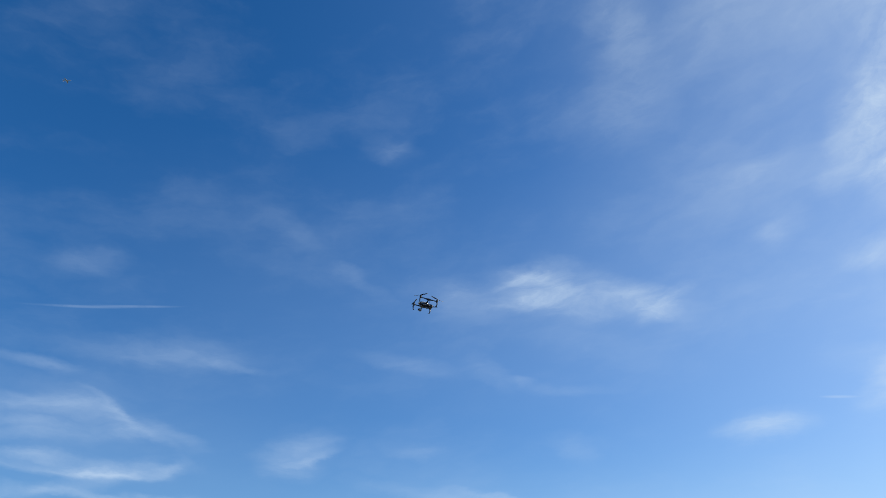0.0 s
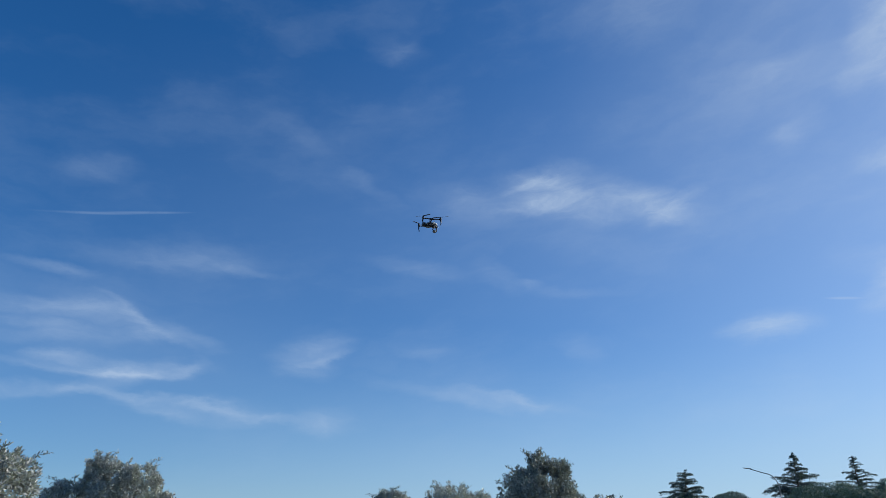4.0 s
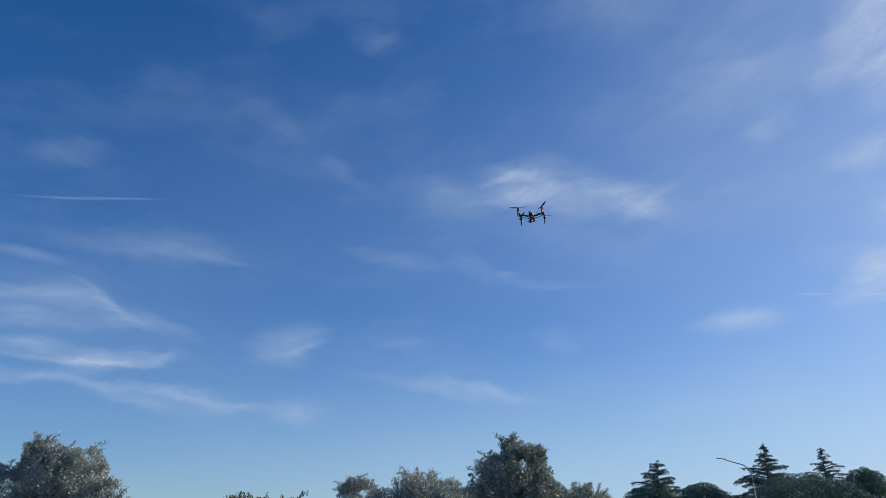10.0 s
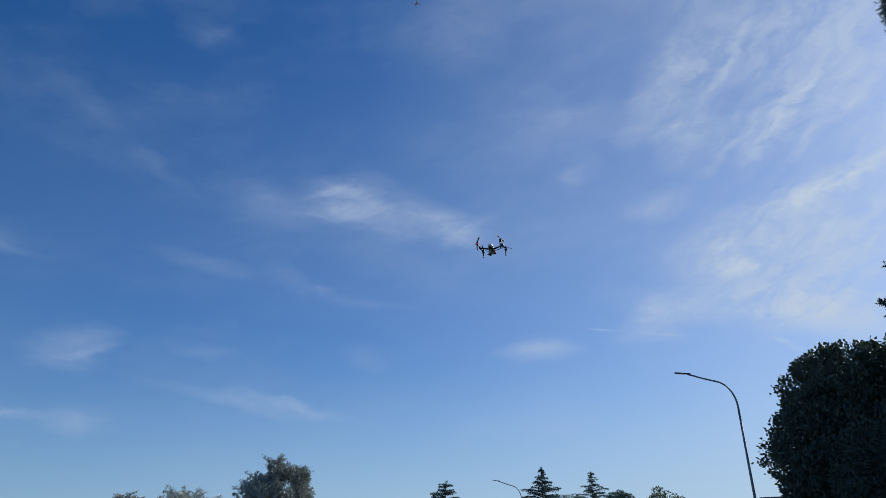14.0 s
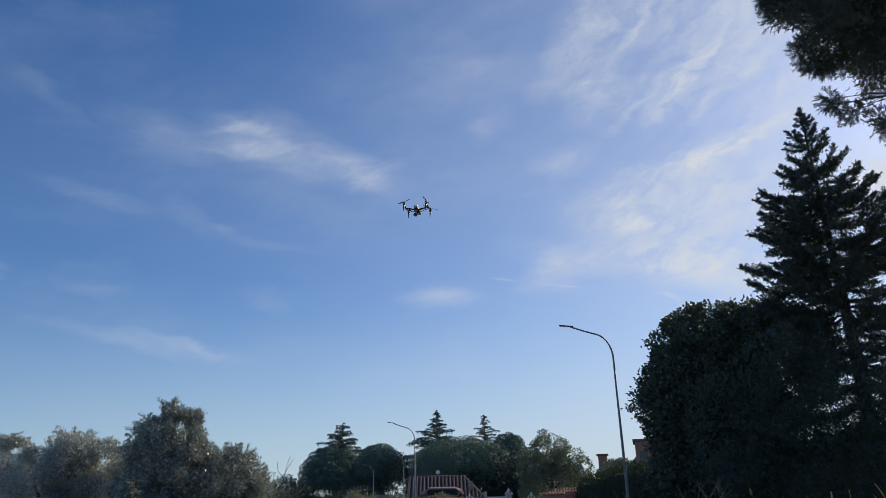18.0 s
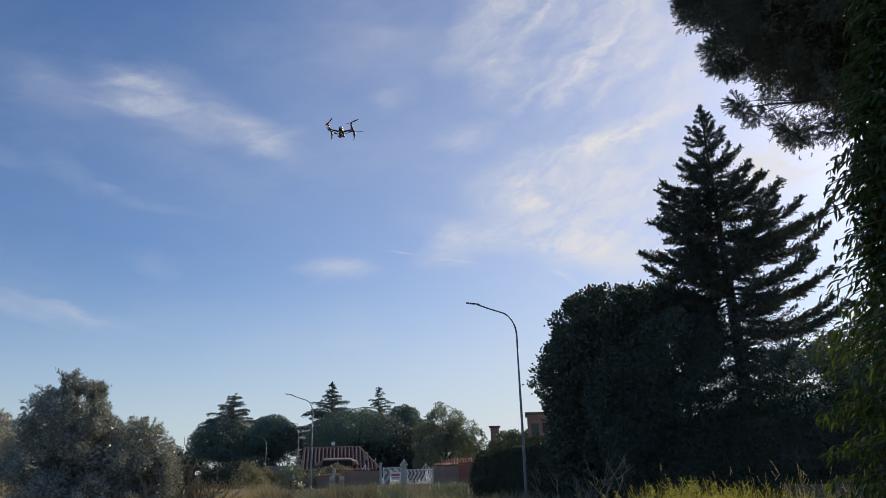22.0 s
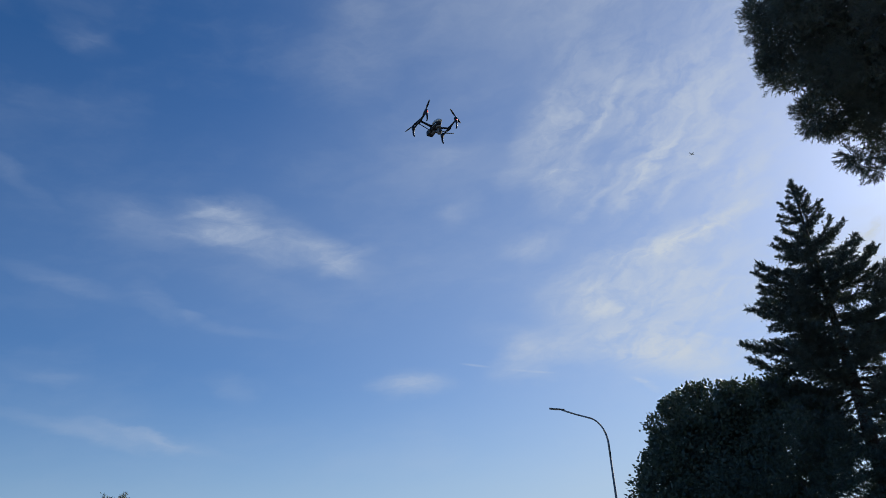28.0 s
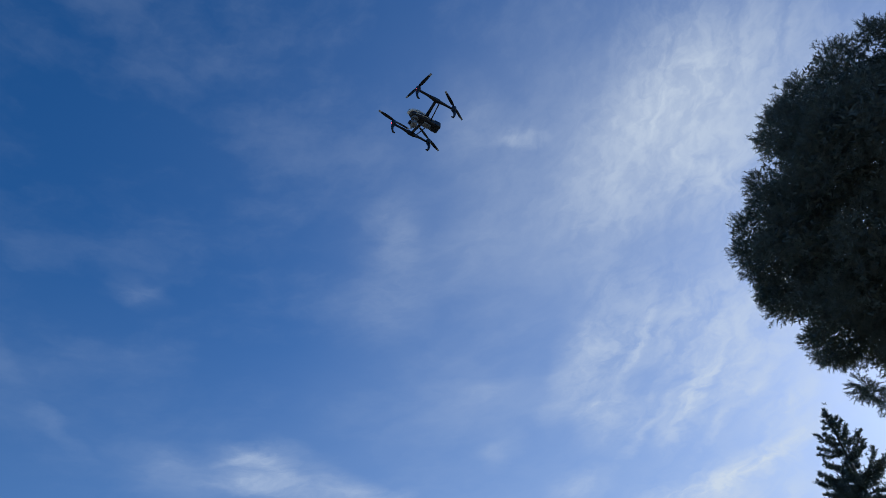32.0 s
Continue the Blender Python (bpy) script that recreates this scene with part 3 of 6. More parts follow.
def limbs(tree, base, top, radius, blobs, rng, trunk_split=0.4, label="grey-brown trunk"):
    """A trunk that forks into limbs, one into each mass of the crown."""
    base, top = Vector(base), Vector(top)
    fork = base.lerp(top, trunk_split)
    bow = Vector((rng.normal() * 0.06, rng.normal() * 0.06, 0))
    finish("trunk", tube([base, base.lerp(fork, 0.5) + bow, fork], [radius * 1.25, radius, radius * 0.85], 9).mesh("trunk"), BARK, tree, label, True)
    for b in blobs:
        end = Vector(b[:3])
        mid = fork.lerp(end, 0.5) + Vector((rng.normal() * 0.12, rng.normal() * 0.12, 0.1))
        finish("limb", tube([fork, mid, end], [radius * 0.6, radius * 0.35, radius * 0.1], 6).mesh("limb"), BARK, tree, "", True)


def twigs(tubes, name, mat, tree, label):
    """The many thin shoots of one plant, as one part."""
    return tagged(finish(name, tubes.mesh(name), mat, tree, label), kind="stuff")


def build_olive(x, y, masses, count, seed, mat, label, leaf=0.056, sprigs=190):
    """An olive tree: masses are (dx, dy, z, rx, ry, rz) round its foot."""
    rng = np.random.default_rng(seed)
    tree = thing("olive_tree", x, y, label, "tree", "olive trees")
    t = Tubes()
    top = max(masses, key=lambda m: m[2])
    limbs(tree, (0, 0, -0.1), (top[0] * 0.5, top[1] * 0.5, top[2]), 0.16, masses, rng)
    quads = []
    pos, out = shell_points(int(count * 3.7), lumpy(masses, rng, 30, 0.24), rng, 0.33)
    keep = np.array([noise.noise(Vector(p * 2.3)) for p in pos]) > -0.27
    pos, out = pos[keep], out[keep]
    way = unit(out * 0.6 + rng.normal(size=pos.shape) * 0.7 + np.array([0, 0, 0.15]))
    quads.append(leaf_quads(pos, way, leaf * (0.8 + 0.7 * rng.random(len(pos))), leaf * 0.46, rng))
    # young shoots that stand out of the crown
    for _ in range(sprigs):
        m = masses[rng.integers(len(masses))]
        d = unit(np.array([rng.normal(), rng.normal(), abs(rng.normal()) + 0.7]))
        start = np.array(m[:3]) + d * np.array(m[3:6]) * 0.92
        grow = unit(d * 0.7 + np.array([rng.normal() * 0.3, rng.normal() * 0.3, 0.15 + 0.75 * rng.random()]))
        ln = 0.10 + 0.36 * rng.random() ** 2
        s = np.linspace(0, 1, 16)
        line = start + grow * (s * ln)[:, None] + np.array([0.5 * rng.normal(), 0.5 * rng.normal(), -0.9]) * (s ** 2 * ln * 0.5)[:, None]
        t.add([line[0], line[8], line[15]], [0.008, 0.005, 0.003], 4)
        p = np.repeat(line, 3, axis=0) + rng.normal(size=(48, 3)) * 0.018
        w = unit(grow * 0.8 + rng.normal(size=p.shape) * 0.6)
        quads.append(leaf_quads(p, w, leaf, leaf * 0.3, rng))
    twigs(t, "shoot_growth", TWIG, tree, "young upright shoots")
    finish("crown", quads_mesh("crown", np.concatenate(quads)), mat, tree)
    return tree


def clothe(quads, line, side, up, fan, gap, brush, needle, per, rng, sag=0.0, bushy=0.25):
    """Foliage of one limb: shoots to both sides of it and needles round limb and shoots. fan is the longest shoot."""
    seg = np.linalg.norm(np.diff(line, axis=0), axis=1)
    total = seg.sum()
    run = np.concatenate([[0], np.cumsum(seg)]) / total

    def on(s):
        return np.stack([np.interp(s, run, line[:, k]) for k in range(3)], -1)

    n = max(3, int(total / gap))
    s = np.clip(np.repeat(np.linspace(0.14, 0.97, n), 2) + rng.normal(size=n * 2) * 0.02, 0.05, 1)
    sign = np.tile([1.0, -1.0], n)
    ahead = unit(on(np.clip(s + 0.04, 0, 1)) - on(s - 0.04))
    ln = fan * np.sin(np.clip(0.16 + s * 0.84, 0, 1) * math.pi * 0.93) ** 0.8 * (0.55 + 0.6 * rng.random(n * 2)) + 0.06
    way = unit(ahead * 0.75 + side * (sign * (0.75 + 0.2 * rng.random(n * 2)))[:, None] + up * (bushy * rng.normal(size=(n * 2, 1))))
    k = max(2, int(fan / gap * 1.3))
    f = np.linspace(0.12, 1.0, k)
    p = on(s)[:, None] + way[:, None] * (ln[:, None] * f)[..., None] + np.array([0, 0, -1.0]) * sag * (ln[:, None] * f ** 2)[..., None]
    w = np.repeat(way[:, None], k, axis=1)
    m = max(4, int(total / gap * 2))
    t = np.linspace(0.08, 1.0, m)
    p = np.concatenate([p.reshape(-1, 3), on(t)])
    w = np.concatenate([w.reshape(-1, 3), np.repeat(unit(line[-1] - line[0])[None], m, 0)])
    p, w = np.repeat(p, per, axis=0), np.repeat(w, per, axis=0)
    p = p + rng.normal(size=p.shape) * brush
    w = unit(w * 0.8 + rng.normal(size=p.shape) * 0.5 + up * 0.15)
    quads.append(needle_tris(p, w, needle[0] * (0.6 + 0.8 * rng.random(len(p))), needle[1], rng))


def brush(quads, line, longest, gap, needle, per, rng, taper=(0.35, 0.25)):
    """A limb clothed all round: short shoots leaning forwards, needles along each; shorter at the foot and towards the tip."""
    seg = np.linalg.norm(np.diff(line, axis=0), axis=1)
    total = seg.sum()
    run = np.concatenate([[0], np.cumsum(seg)]) / total

    def on(s):
        return np.stack([np.interp(s, run, line[:, k]) for k in range(3)], -1)

    n = max(8, int(total / gap))
    s = np.clip(np.linspace(0.10, 1.0, n) + rng.normal(size=n) * 0.01, 0.02, 1)
    ahead = unit(on(np.clip(s + 0.05, 0, 1)) - on(s - 0.05))
    out = unit(np.cross(ahead, rng.normal(size=(n, 3))))
    out[:, 2] *= 0.7
    # spurs: every few shoots one stands out longer
    spur = np.where(rng.random(n) < 0.16, 1.7, 0.55 + 0.6 * rng.random(n))
    ln = longest * (taper[0] + (1 - taper[0]) * np.sin(np.clip(s, 0, 1) ** 0.8 * math.pi)) * spur + taper[1] * 0.1
    way = unit(ahead * 0.85 + out * 0.75)
    k = max(3, int(longest / 0.045))
    f = np.linspace(0.05, 1.0, k)
    p = (on(s)[:, None] + way[:, None] * (ln[:, None] * f)[..., None]).reshape(-1, 3)
    w = np.repeat(way, k, axis=0)
    p, w = np.repeat(p, per, axis=0), np.repeat(w, per, axis=0)
    w = unit(w * 0.75 + rng.normal(size=p.shape) * 0.6)
    quads.append(needle_tris(p + rng.normal(size=p.shape) * 0.008, w, needle[0] * (0.6 + 0.8 * rng.random(len(p))), needle[1], rng))


def build_fir(x, y, tall, seed, label):
    """A tall fir: straight stem, whorls of well-clothed limbs, level on one side, longer and upswept on the sunny side."""
    rng = np.random.default_rng(seed)
    tree = thing("fir_tree", x, y, label, "tree")
    finish("trunk", tube([(0, 0, -0.1), (0.05, 0, tall * 0.5), (0, 0, tall * 0.99)], [0.26, 0.16, 0.012], 10).mesh("trunk"), BARK, tree, "straight brown stem", True)
    quads = []
    whorl, depth = 0, 0.22
    while depth < tall - 1.5:
        number = 3 if depth < 0.9 else 5
        for i in range(number):
            a = whorl * 1.7 + 2 * math.pi * (i + 0.22 * rng.normal()) / number
            sunny = max(0.0, math.cos(a + 1.0)) ** 1.3
            at = depth + rng.normal() * 0.10
            reach = min(0.05 + at * (0.44 + 0.13 * (1 - sunny) * ease(2.0, 5.0, at) + 0.22 * sunny * ease(2.0, 6.0, at)), 2.7 + 0.85 * sunny) * (0.79 + 0.25 * rng.random())
            if at < 1.25:
                reach = 0.08 + 0.26 * max(at, 0.1) * (0.5 + rng.random())
            rise = (0.09 + 0.10 * sunny + 0.30 * (1 - ease(1.2, 4.2, at)) - 0.30 * ease(6.5, 11, at)) * (0.7 + 0.6 * rng.random())
            d = np.array([math.cos(a), math.sin(a), 0.0])
            s = np.linspace(0, 1, 9)
            line = np.array([0, 0, tall - at]) + d * (s * reach)[:, None] + np.array([0, 0, 1.0]) * (reach * (rise * s ** 1.35 - 0.10 * np.sin(s * math.pi) + 0.07 * s ** 5))[:, None]
            line = line + rng.normal(size=3) * np.array([0.05, 0.05, 0.04]) * (s ** 2)[:, None] * reach
            finish("limb", tube([line[0], line[4], line[8]], [0.012 + 0.012 * reach, 0.008 + 0.005 * reach, 0.004], 5).mesh("limb"), BARK, tree)
            brush(quads, line, 0.07 + min(0.085 * reach, 0.28), 0.024, (0.085, 0.032), 4, rng)
            # side branches, which fill the tiers between the limbs
            if reach > 1.0:
                for j in range(int(reach * (3.0 - 1.2 * sunny))):
                    f = 0.18 + 0.70 * rng.random()
                    q = np.array([np.interp(f, s, line[:, c]) for c in range(3)])
                    turn = a + rng.choice([-1, 1]) * (0.55 + 0.45 * rng.random())
                    far = min(reach * (1 - f) * (0.35 + 0.3 * rng.random()), 0.9) + 0.15
                    e = q + np.array([math.cos(turn), math.sin(turn), 0.12 + rise * 0.5 + 0.15 * rng.normal()]) * far
                    brush(quads, np.array([q, (q + e) / 2 + np.array([0, 0, -0.04 * far]), e]), 0.06 + 0.06 * far, 0.026, (0.08, 0.032), 3, rng)
        whorl += 1
        depth += 0.27 + 0.030 * depth
    spire = np.array([[0, 0, tall - 1.1], [0, 0, tall - 0.5], [0, 0, tall]])
    brush(quads, spire, 0.11, 0.012, (0.06, 0.022), 5, rng)
    # dark inside round the stem
    n = 1700
    depth = 2.4 + (tall - 3.4) * rng.random(n) ** 0.8
    a = rng.random(n) * 2 * math.pi
    r = np.minimum(depth * 0.17, 1.5) * np.sqrt(rng.random(n))
    p = np.repeat(np.stack([r * np.cos(a), r * np.sin(a), tall - depth], 1), 14, axis=0)
    p = p + rng.normal(size=p.shape) * np.array([0.16, 0.16, 0.06])
    quads.append(needle_tris(p, unit(rng.normal(size=p.shape)), 0.10, 0.035, rng))
    finish("crown", quads_mesh("crown", np.concatenate(quads), 3), FIR, tree)


def build_cedar(x, y, tall, rows, seed, label, lean=0.0):
    """A far cedar: level limbs in loose tiers; rows are (depth below the top, reach, limbs)."""
    rng = np.random.default_rng(seed)
    tree = thing("cedar_tree", x, y, label, "tree", "far cedars")
    finish("trunk", tube([(0, 0, -0.1), (lean * 0.3, 0, tall * 0.5), (lean, 0, tall * 0.98)], [0.34, 0.24, 0.05], 10).mesh("trunk"), BARK, tree, "straight dark stem", True)
    quads = []
    turn = rng.random() * 6
    for depth, far, number in rows:
        for i in range(number):
            turn += 2.39996 + rng.normal() * 0.3
            z = tall - depth + rng.normal() * 0.28
            reach = far * (0.42 + 0.68 * rng.random())
            d = np.array([math.cos(turn), math.sin(turn), 0.0])
            s = np.linspace(0, 1, 8)
            foot = np.array([lean * z / tall, 0, z - 0.12 * reach])
            line = foot + d * (s * reach)[:, None] + np.array([0, 0, 1.0]) * (reach * (0.30 * s - 0.20 * s ** 2.5) * (0.6 + 0.7 * rng.random()))[:, None]
            finish("limb", tube([line[0], line[4], line[7]], [0.04 + 0.012 * reach, 0.03, 0.01], 5).mesh("limb"), BARK, tree)
            clothe(quads, line, np.array([-d[1], d[0], 0]), np.array([0, 0, 1.0]), 0.12 + 0.17 * reach, 0.22, 0.05, (0.22, 0.065), 4, rng, 0.35)
    p = np.repeat(np.linspace(tall - 0.9, tall, 14), 7)
    p = np.stack([lean + rng.normal(size=len(p)) * 0.07, rng.normal(size=len(p)) * 0.07, p], 1)
    quads.append(needle_tris(p, unit(rng.normal(size=p.shape) + np.array([0, 0, 0.9])), 0.26, 0.09, rng))
    finish("crown", quads_mesh("crown", np.concatenate(quads), 3), FAR_CEDAR_HAZED, tree)


def build_umbrella_pine(x, y, tall, radius, thick, seed, label, lean=0.0, count=15000, leaf=0.2):
    """A far stone pine: bare trunk, spreading limbs, domed crown of rounded cushions down to a level underside."""
    rng = np.random.default_rng(seed)
    tree = thing("stone_pine", x, y, label, "tree", "stone pines by the houses")
    cz = tall - thick
    blobs = []
    for i in range(64):
        a, f = i * 2.39996, (i + 0.5) / 64
        r = math.sqrt(1 - f * f * 0.98) * (0.86 + 0.14 * rng.random())
        s = radius * (0.15 + 0.12 * rng.random())
        blobs.append((r * radius * 0.87 * math.cos(a) + lean, r * radius * 0.87 * math.sin(a), cz + (f ** 0.8) * thick * (0.88 + 0.12 * rng.random()) - s * 0.5, s, s, s * 0.8))
    for i in range(14):
        a, r = i * 2.39996, radius * 0.75 * math.sqrt((i + 0.5) / 14)
        s = radius * 0.3
        blobs.append((r * math.cos(a) + lean, r * math.sin(a), cz + thick * 0.25 * rng.random(), s, s, s * 0.5))
    limbs(tree, (0, 0, -0.2), (lean, 0, cz + thick * 0.3), 0.28, blobs[::7], rng, 0.62)
    pos, out = shell_points(int(count * 3.2), blobs, rng, 0.05)
    way = unit(np.cross(out, rng.normal(size=pos.shape)) + out * 0.5)
    quads = leaf_quads(pos, way, leaf * (0.5 + 0.5 * rng.random(len(pos))), leaf * 0.34, rng, 0.0, out + 0.25 * rng.normal(size=pos.shape))
    finish("crown", quads_mesh("crown", quads), FAR_PINE_HAZED, tree)
    return tree


def build_broadleaf(name, x, y, masses, count, seed, mat, label, leaf=(0.12, 0.07), lump=(12, 0.34), group="", trunk=0.2, category="tree", gap=-0.3, shell=0.3, sprays=0):
    rng = np.random.default_rng(seed)
    tree = thing(name, x, y, label, category, group)
    top = max(masses, key=lambda m: m[2])
    limbs(tree, (0, 0, -0.1), (top[0] * 0.5, top[1] * 0.5, top[2]), trunk, masses, rng)
    pos, out = shell_points(count, lumpy(masses, rng, *lump), rng, shell)
    keep = np.array([noise.noise(Vector(p * 1.1)) for p in pos]) > gap
    pos, out = pos[keep], out[keep]
    if sprays:  # small leafy twigs that stand out of the crown
        foot, grow = shell_points(sprays, masses, rng, 0.02)
        grow = unit(grow + np.array([0, 0, 0.35]) + 0.3 * rng.normal(size=grow.shape))
        far = (0.12 + 0.34 * rng.random(sprays) ** 2)[:, None]
        f = np.linspace(0.1, 1, 46)
        p = (foot[:, None] + grow[:, None] * far[:, None] * f[:, None]).reshape(-1, 3)
        pos = np.concatenate([pos, p + rng.normal(size=p.shape) * 0.085])
        out = np.concatenate([out, np.repeat(grow, len(f), axis=0)])
    way = unit(out * 0.8 + rng.normal(size=pos.shape) * 0.6)
    finish("crown", quads_mesh("crown", leaf_quads(pos, way, leaf[0] * (0.7 + 0.6 * rng.random(len(pos))), leaf[1], rng)), mat, tree)
    return tree


def build_near_pine():
    """The tall pine beside the camera: crown of needle tufts on spreading limbs, one low limb hanging clear of it."""
    rng = np.random.default_rng(11)
    x, y = 15.2, 3.4
    tree = thing("pine_tree", x, y, "tall dark pine with dense needle tufts seen from below", "tree")
    c = np.array([0.91, 1.09, 13.1])
    rad = np.array([4.55, 4.55, 3.85])
    finish("trunk", tube([(0, 0, -0.1), (0.1, 0, 5), (0.2, 0.3, 10), (0.7, 0.9, 15.5)], [0.38, 0.32, 0.26, 0.08], 12).mesh("trunk"), BARK, tree, "tall rough trunk", True)
    tufts, ways = [], []
    # two limbs reach out of the round of the crown
    swell = ((unit(np.array([-0.46, 0.89, -0.20])), 0.085), (unit(np.array([-0.77, -0.12, 0.73])), 0.10))

    def lump(d):
        return 0.13 * noise.noise(Vector(d * 2.3) + Vector((3.1, 0.7, 1.9))) + sum(big * math.exp((float(d @ v) - 1) / 0.11) for v, big in swell)

    # rounded lobes at the ends of the limbs, each covered with cushions of short shoots
    inner = []
    for i in range(120):
        f = (i + 0.5) / 60 - 1
        d = unit(np.array([math.cos(i * 2.39996), math.sin(i * 2.39996), 0]) * math.sqrt(1 - f * f) + np.array([0, 0, f]) + 0.05 * rng.normal(size=3))
        size = 0.62 + 0.34 * rng.random()
        end = c + d * (rad * (1.01 + lump(d)) - size)
        if i % 2 == 0:
            start = np.array([0.25, 0.4, max(9.6, end[2] - 1.6 - 1.2 * rng.random())])
            mid = (start + end) / 2 + np.array([0, 0, -0.25])
            finish("limb", tube([start, mid, start + (end - start) * 0.93], [0.07, 0.045, 0.015], 6).mesh("limb"), BARK, tree)
        for _ in range(11):
            q = unit(d * 0.75 + unit(rng.normal(size=3)))
            spot = end + q * size * (0.86 + 0.14 * rng.random())
            n = 28
            e = unit(rng.normal(size=(n, 3)))
            tufts.append(spot + e * (0.22 * rng.random((n, 1)) ** 0.5) - q * 0.08)
            ways.append(unit(e * 0.8 + q * 0.9 + np.array([0, 0, 0.2])))
        inner.append(end + unit(rng.normal(size=(700, 3))) * size * 0.9 * rng.random((700, 1)) ** 0.25)
    crown_tufts = len(tufts)
    # the low limb with its own tufts
    low = [np.array(p) + LOW_SHIFT for p in LOW_LIMB]
    finish("low_limb", tube(low, [0.05, 0.036, 0.022, 0.010], 6).mesh("low_limb"), BARK, tree, "low brown limb hanging clear of the crown")
    for p, n, size in LOW_TUFTS:
        p = np.array(p) + LOW_SHIFT
        near_limb = low[2] if p[1] > 2.6 else low[1]
        finish("twig", tube([near_limb, (near_limb + p) / 2 + np.array([0, 0, 0.05]), p], [0.012, 0.009, 0.005], 4).mesh("twig"), BARK, tree)
        n = int(n * 5.0)
        off = rng.normal(size=(n, 3)) * size * 0.85
        tufts.append(p + off)
        ways.append(unit(off + unit(low[3] - low[0]) * size * 0.6))
    p, d = np.concatenate(tufts), np.concatenate(ways)
    shoot = np.concatenate([np.full(len(q), 0.12 if i < crown_tufts else 0.085) for i, q in enumerate(tufts)])
    per = 15
    f = np.tile(np.linspace(0, 1, per), len(p))
    pp = np.repeat(p, per, axis=0) + np.repeat(d * shoot[:, None], per, axis=0) * f[:, None]
    dd = unit(np.repeat(d, per, axis=0) * 0.8 + unit(rng.normal(size=pp.shape)) * 0.75)
    needle = np.repeat(np.where(shoot > 0.1, 0.10, 0.068), per)
    quads = [needle_tris(pp, dd, needle * (0.75 + 0.4 * rng.random(len(pp))), 0.011, rng)]
    d = unit(rng.normal(size=(90000, 3)))
    body = c + d * rad * (0.80 + np.array([lump(v) for v in d]))[:, None] * (rng.random((90000, 1)) ** 0.13)
    inner = np.concatenate(inner + [body])
    quads.append(needle_tris(inner, unit(rng.normal(size=inner.shape)), 0.15, 0.045, rng))
    finish("crown", quads_mesh("crown", np.concatenate(quads), 3), PINE, tree)


LOW_SHIFT = np.array([0.14, -0.27, 0.0])
LOW_LIMB = ((0.2, 0.35, 8.75), (-1.25, 1.55, 8.56), (-1.95, 2.5, 8.62), (-2.5, 3.4, 8.78))
# middle, tufts and spread of each clump on the low limb
LOW_TUFTS = (((-2.6, 3.55, 8.93), 20, 0.09), ((-2.56, 3.5, 8.75), 20, 0.09), ((-2.42, 3.34, 8.52), 24, 0.10), ((-2.3, 3.1, 8.62), 10, 0.08), ((-2.2, 2.95, 8.3), 16, 0.10), ((-2.15, 2.85, 8.05), 30, 0.12), ((-2.08, 2.72, 7.88), 34, 0.13),
             ((-1.98, 2.5, 7.85), 30, 0.12), ((-1.95, 2.4, 8.1), 14, 0.10), ((-1.78, 2.12, 7.82), 34, 0.13), ((-1.68, 1.98, 8.0), 30, 0.14), ((-1.55, 1.8, 7.9), 30, 0.14), ((-1.4, 1.5, 8.1), 40, 0.18), ((-1.1, 1.2, 8.2), 40, 0.2),
             ((-1.0, 0.9, 8.6), 40, 0.25), ((-0.6, 0.5, 8.5), 40, 0.25), ((-1.75, 2.0, 8.85), 10, 0.12))


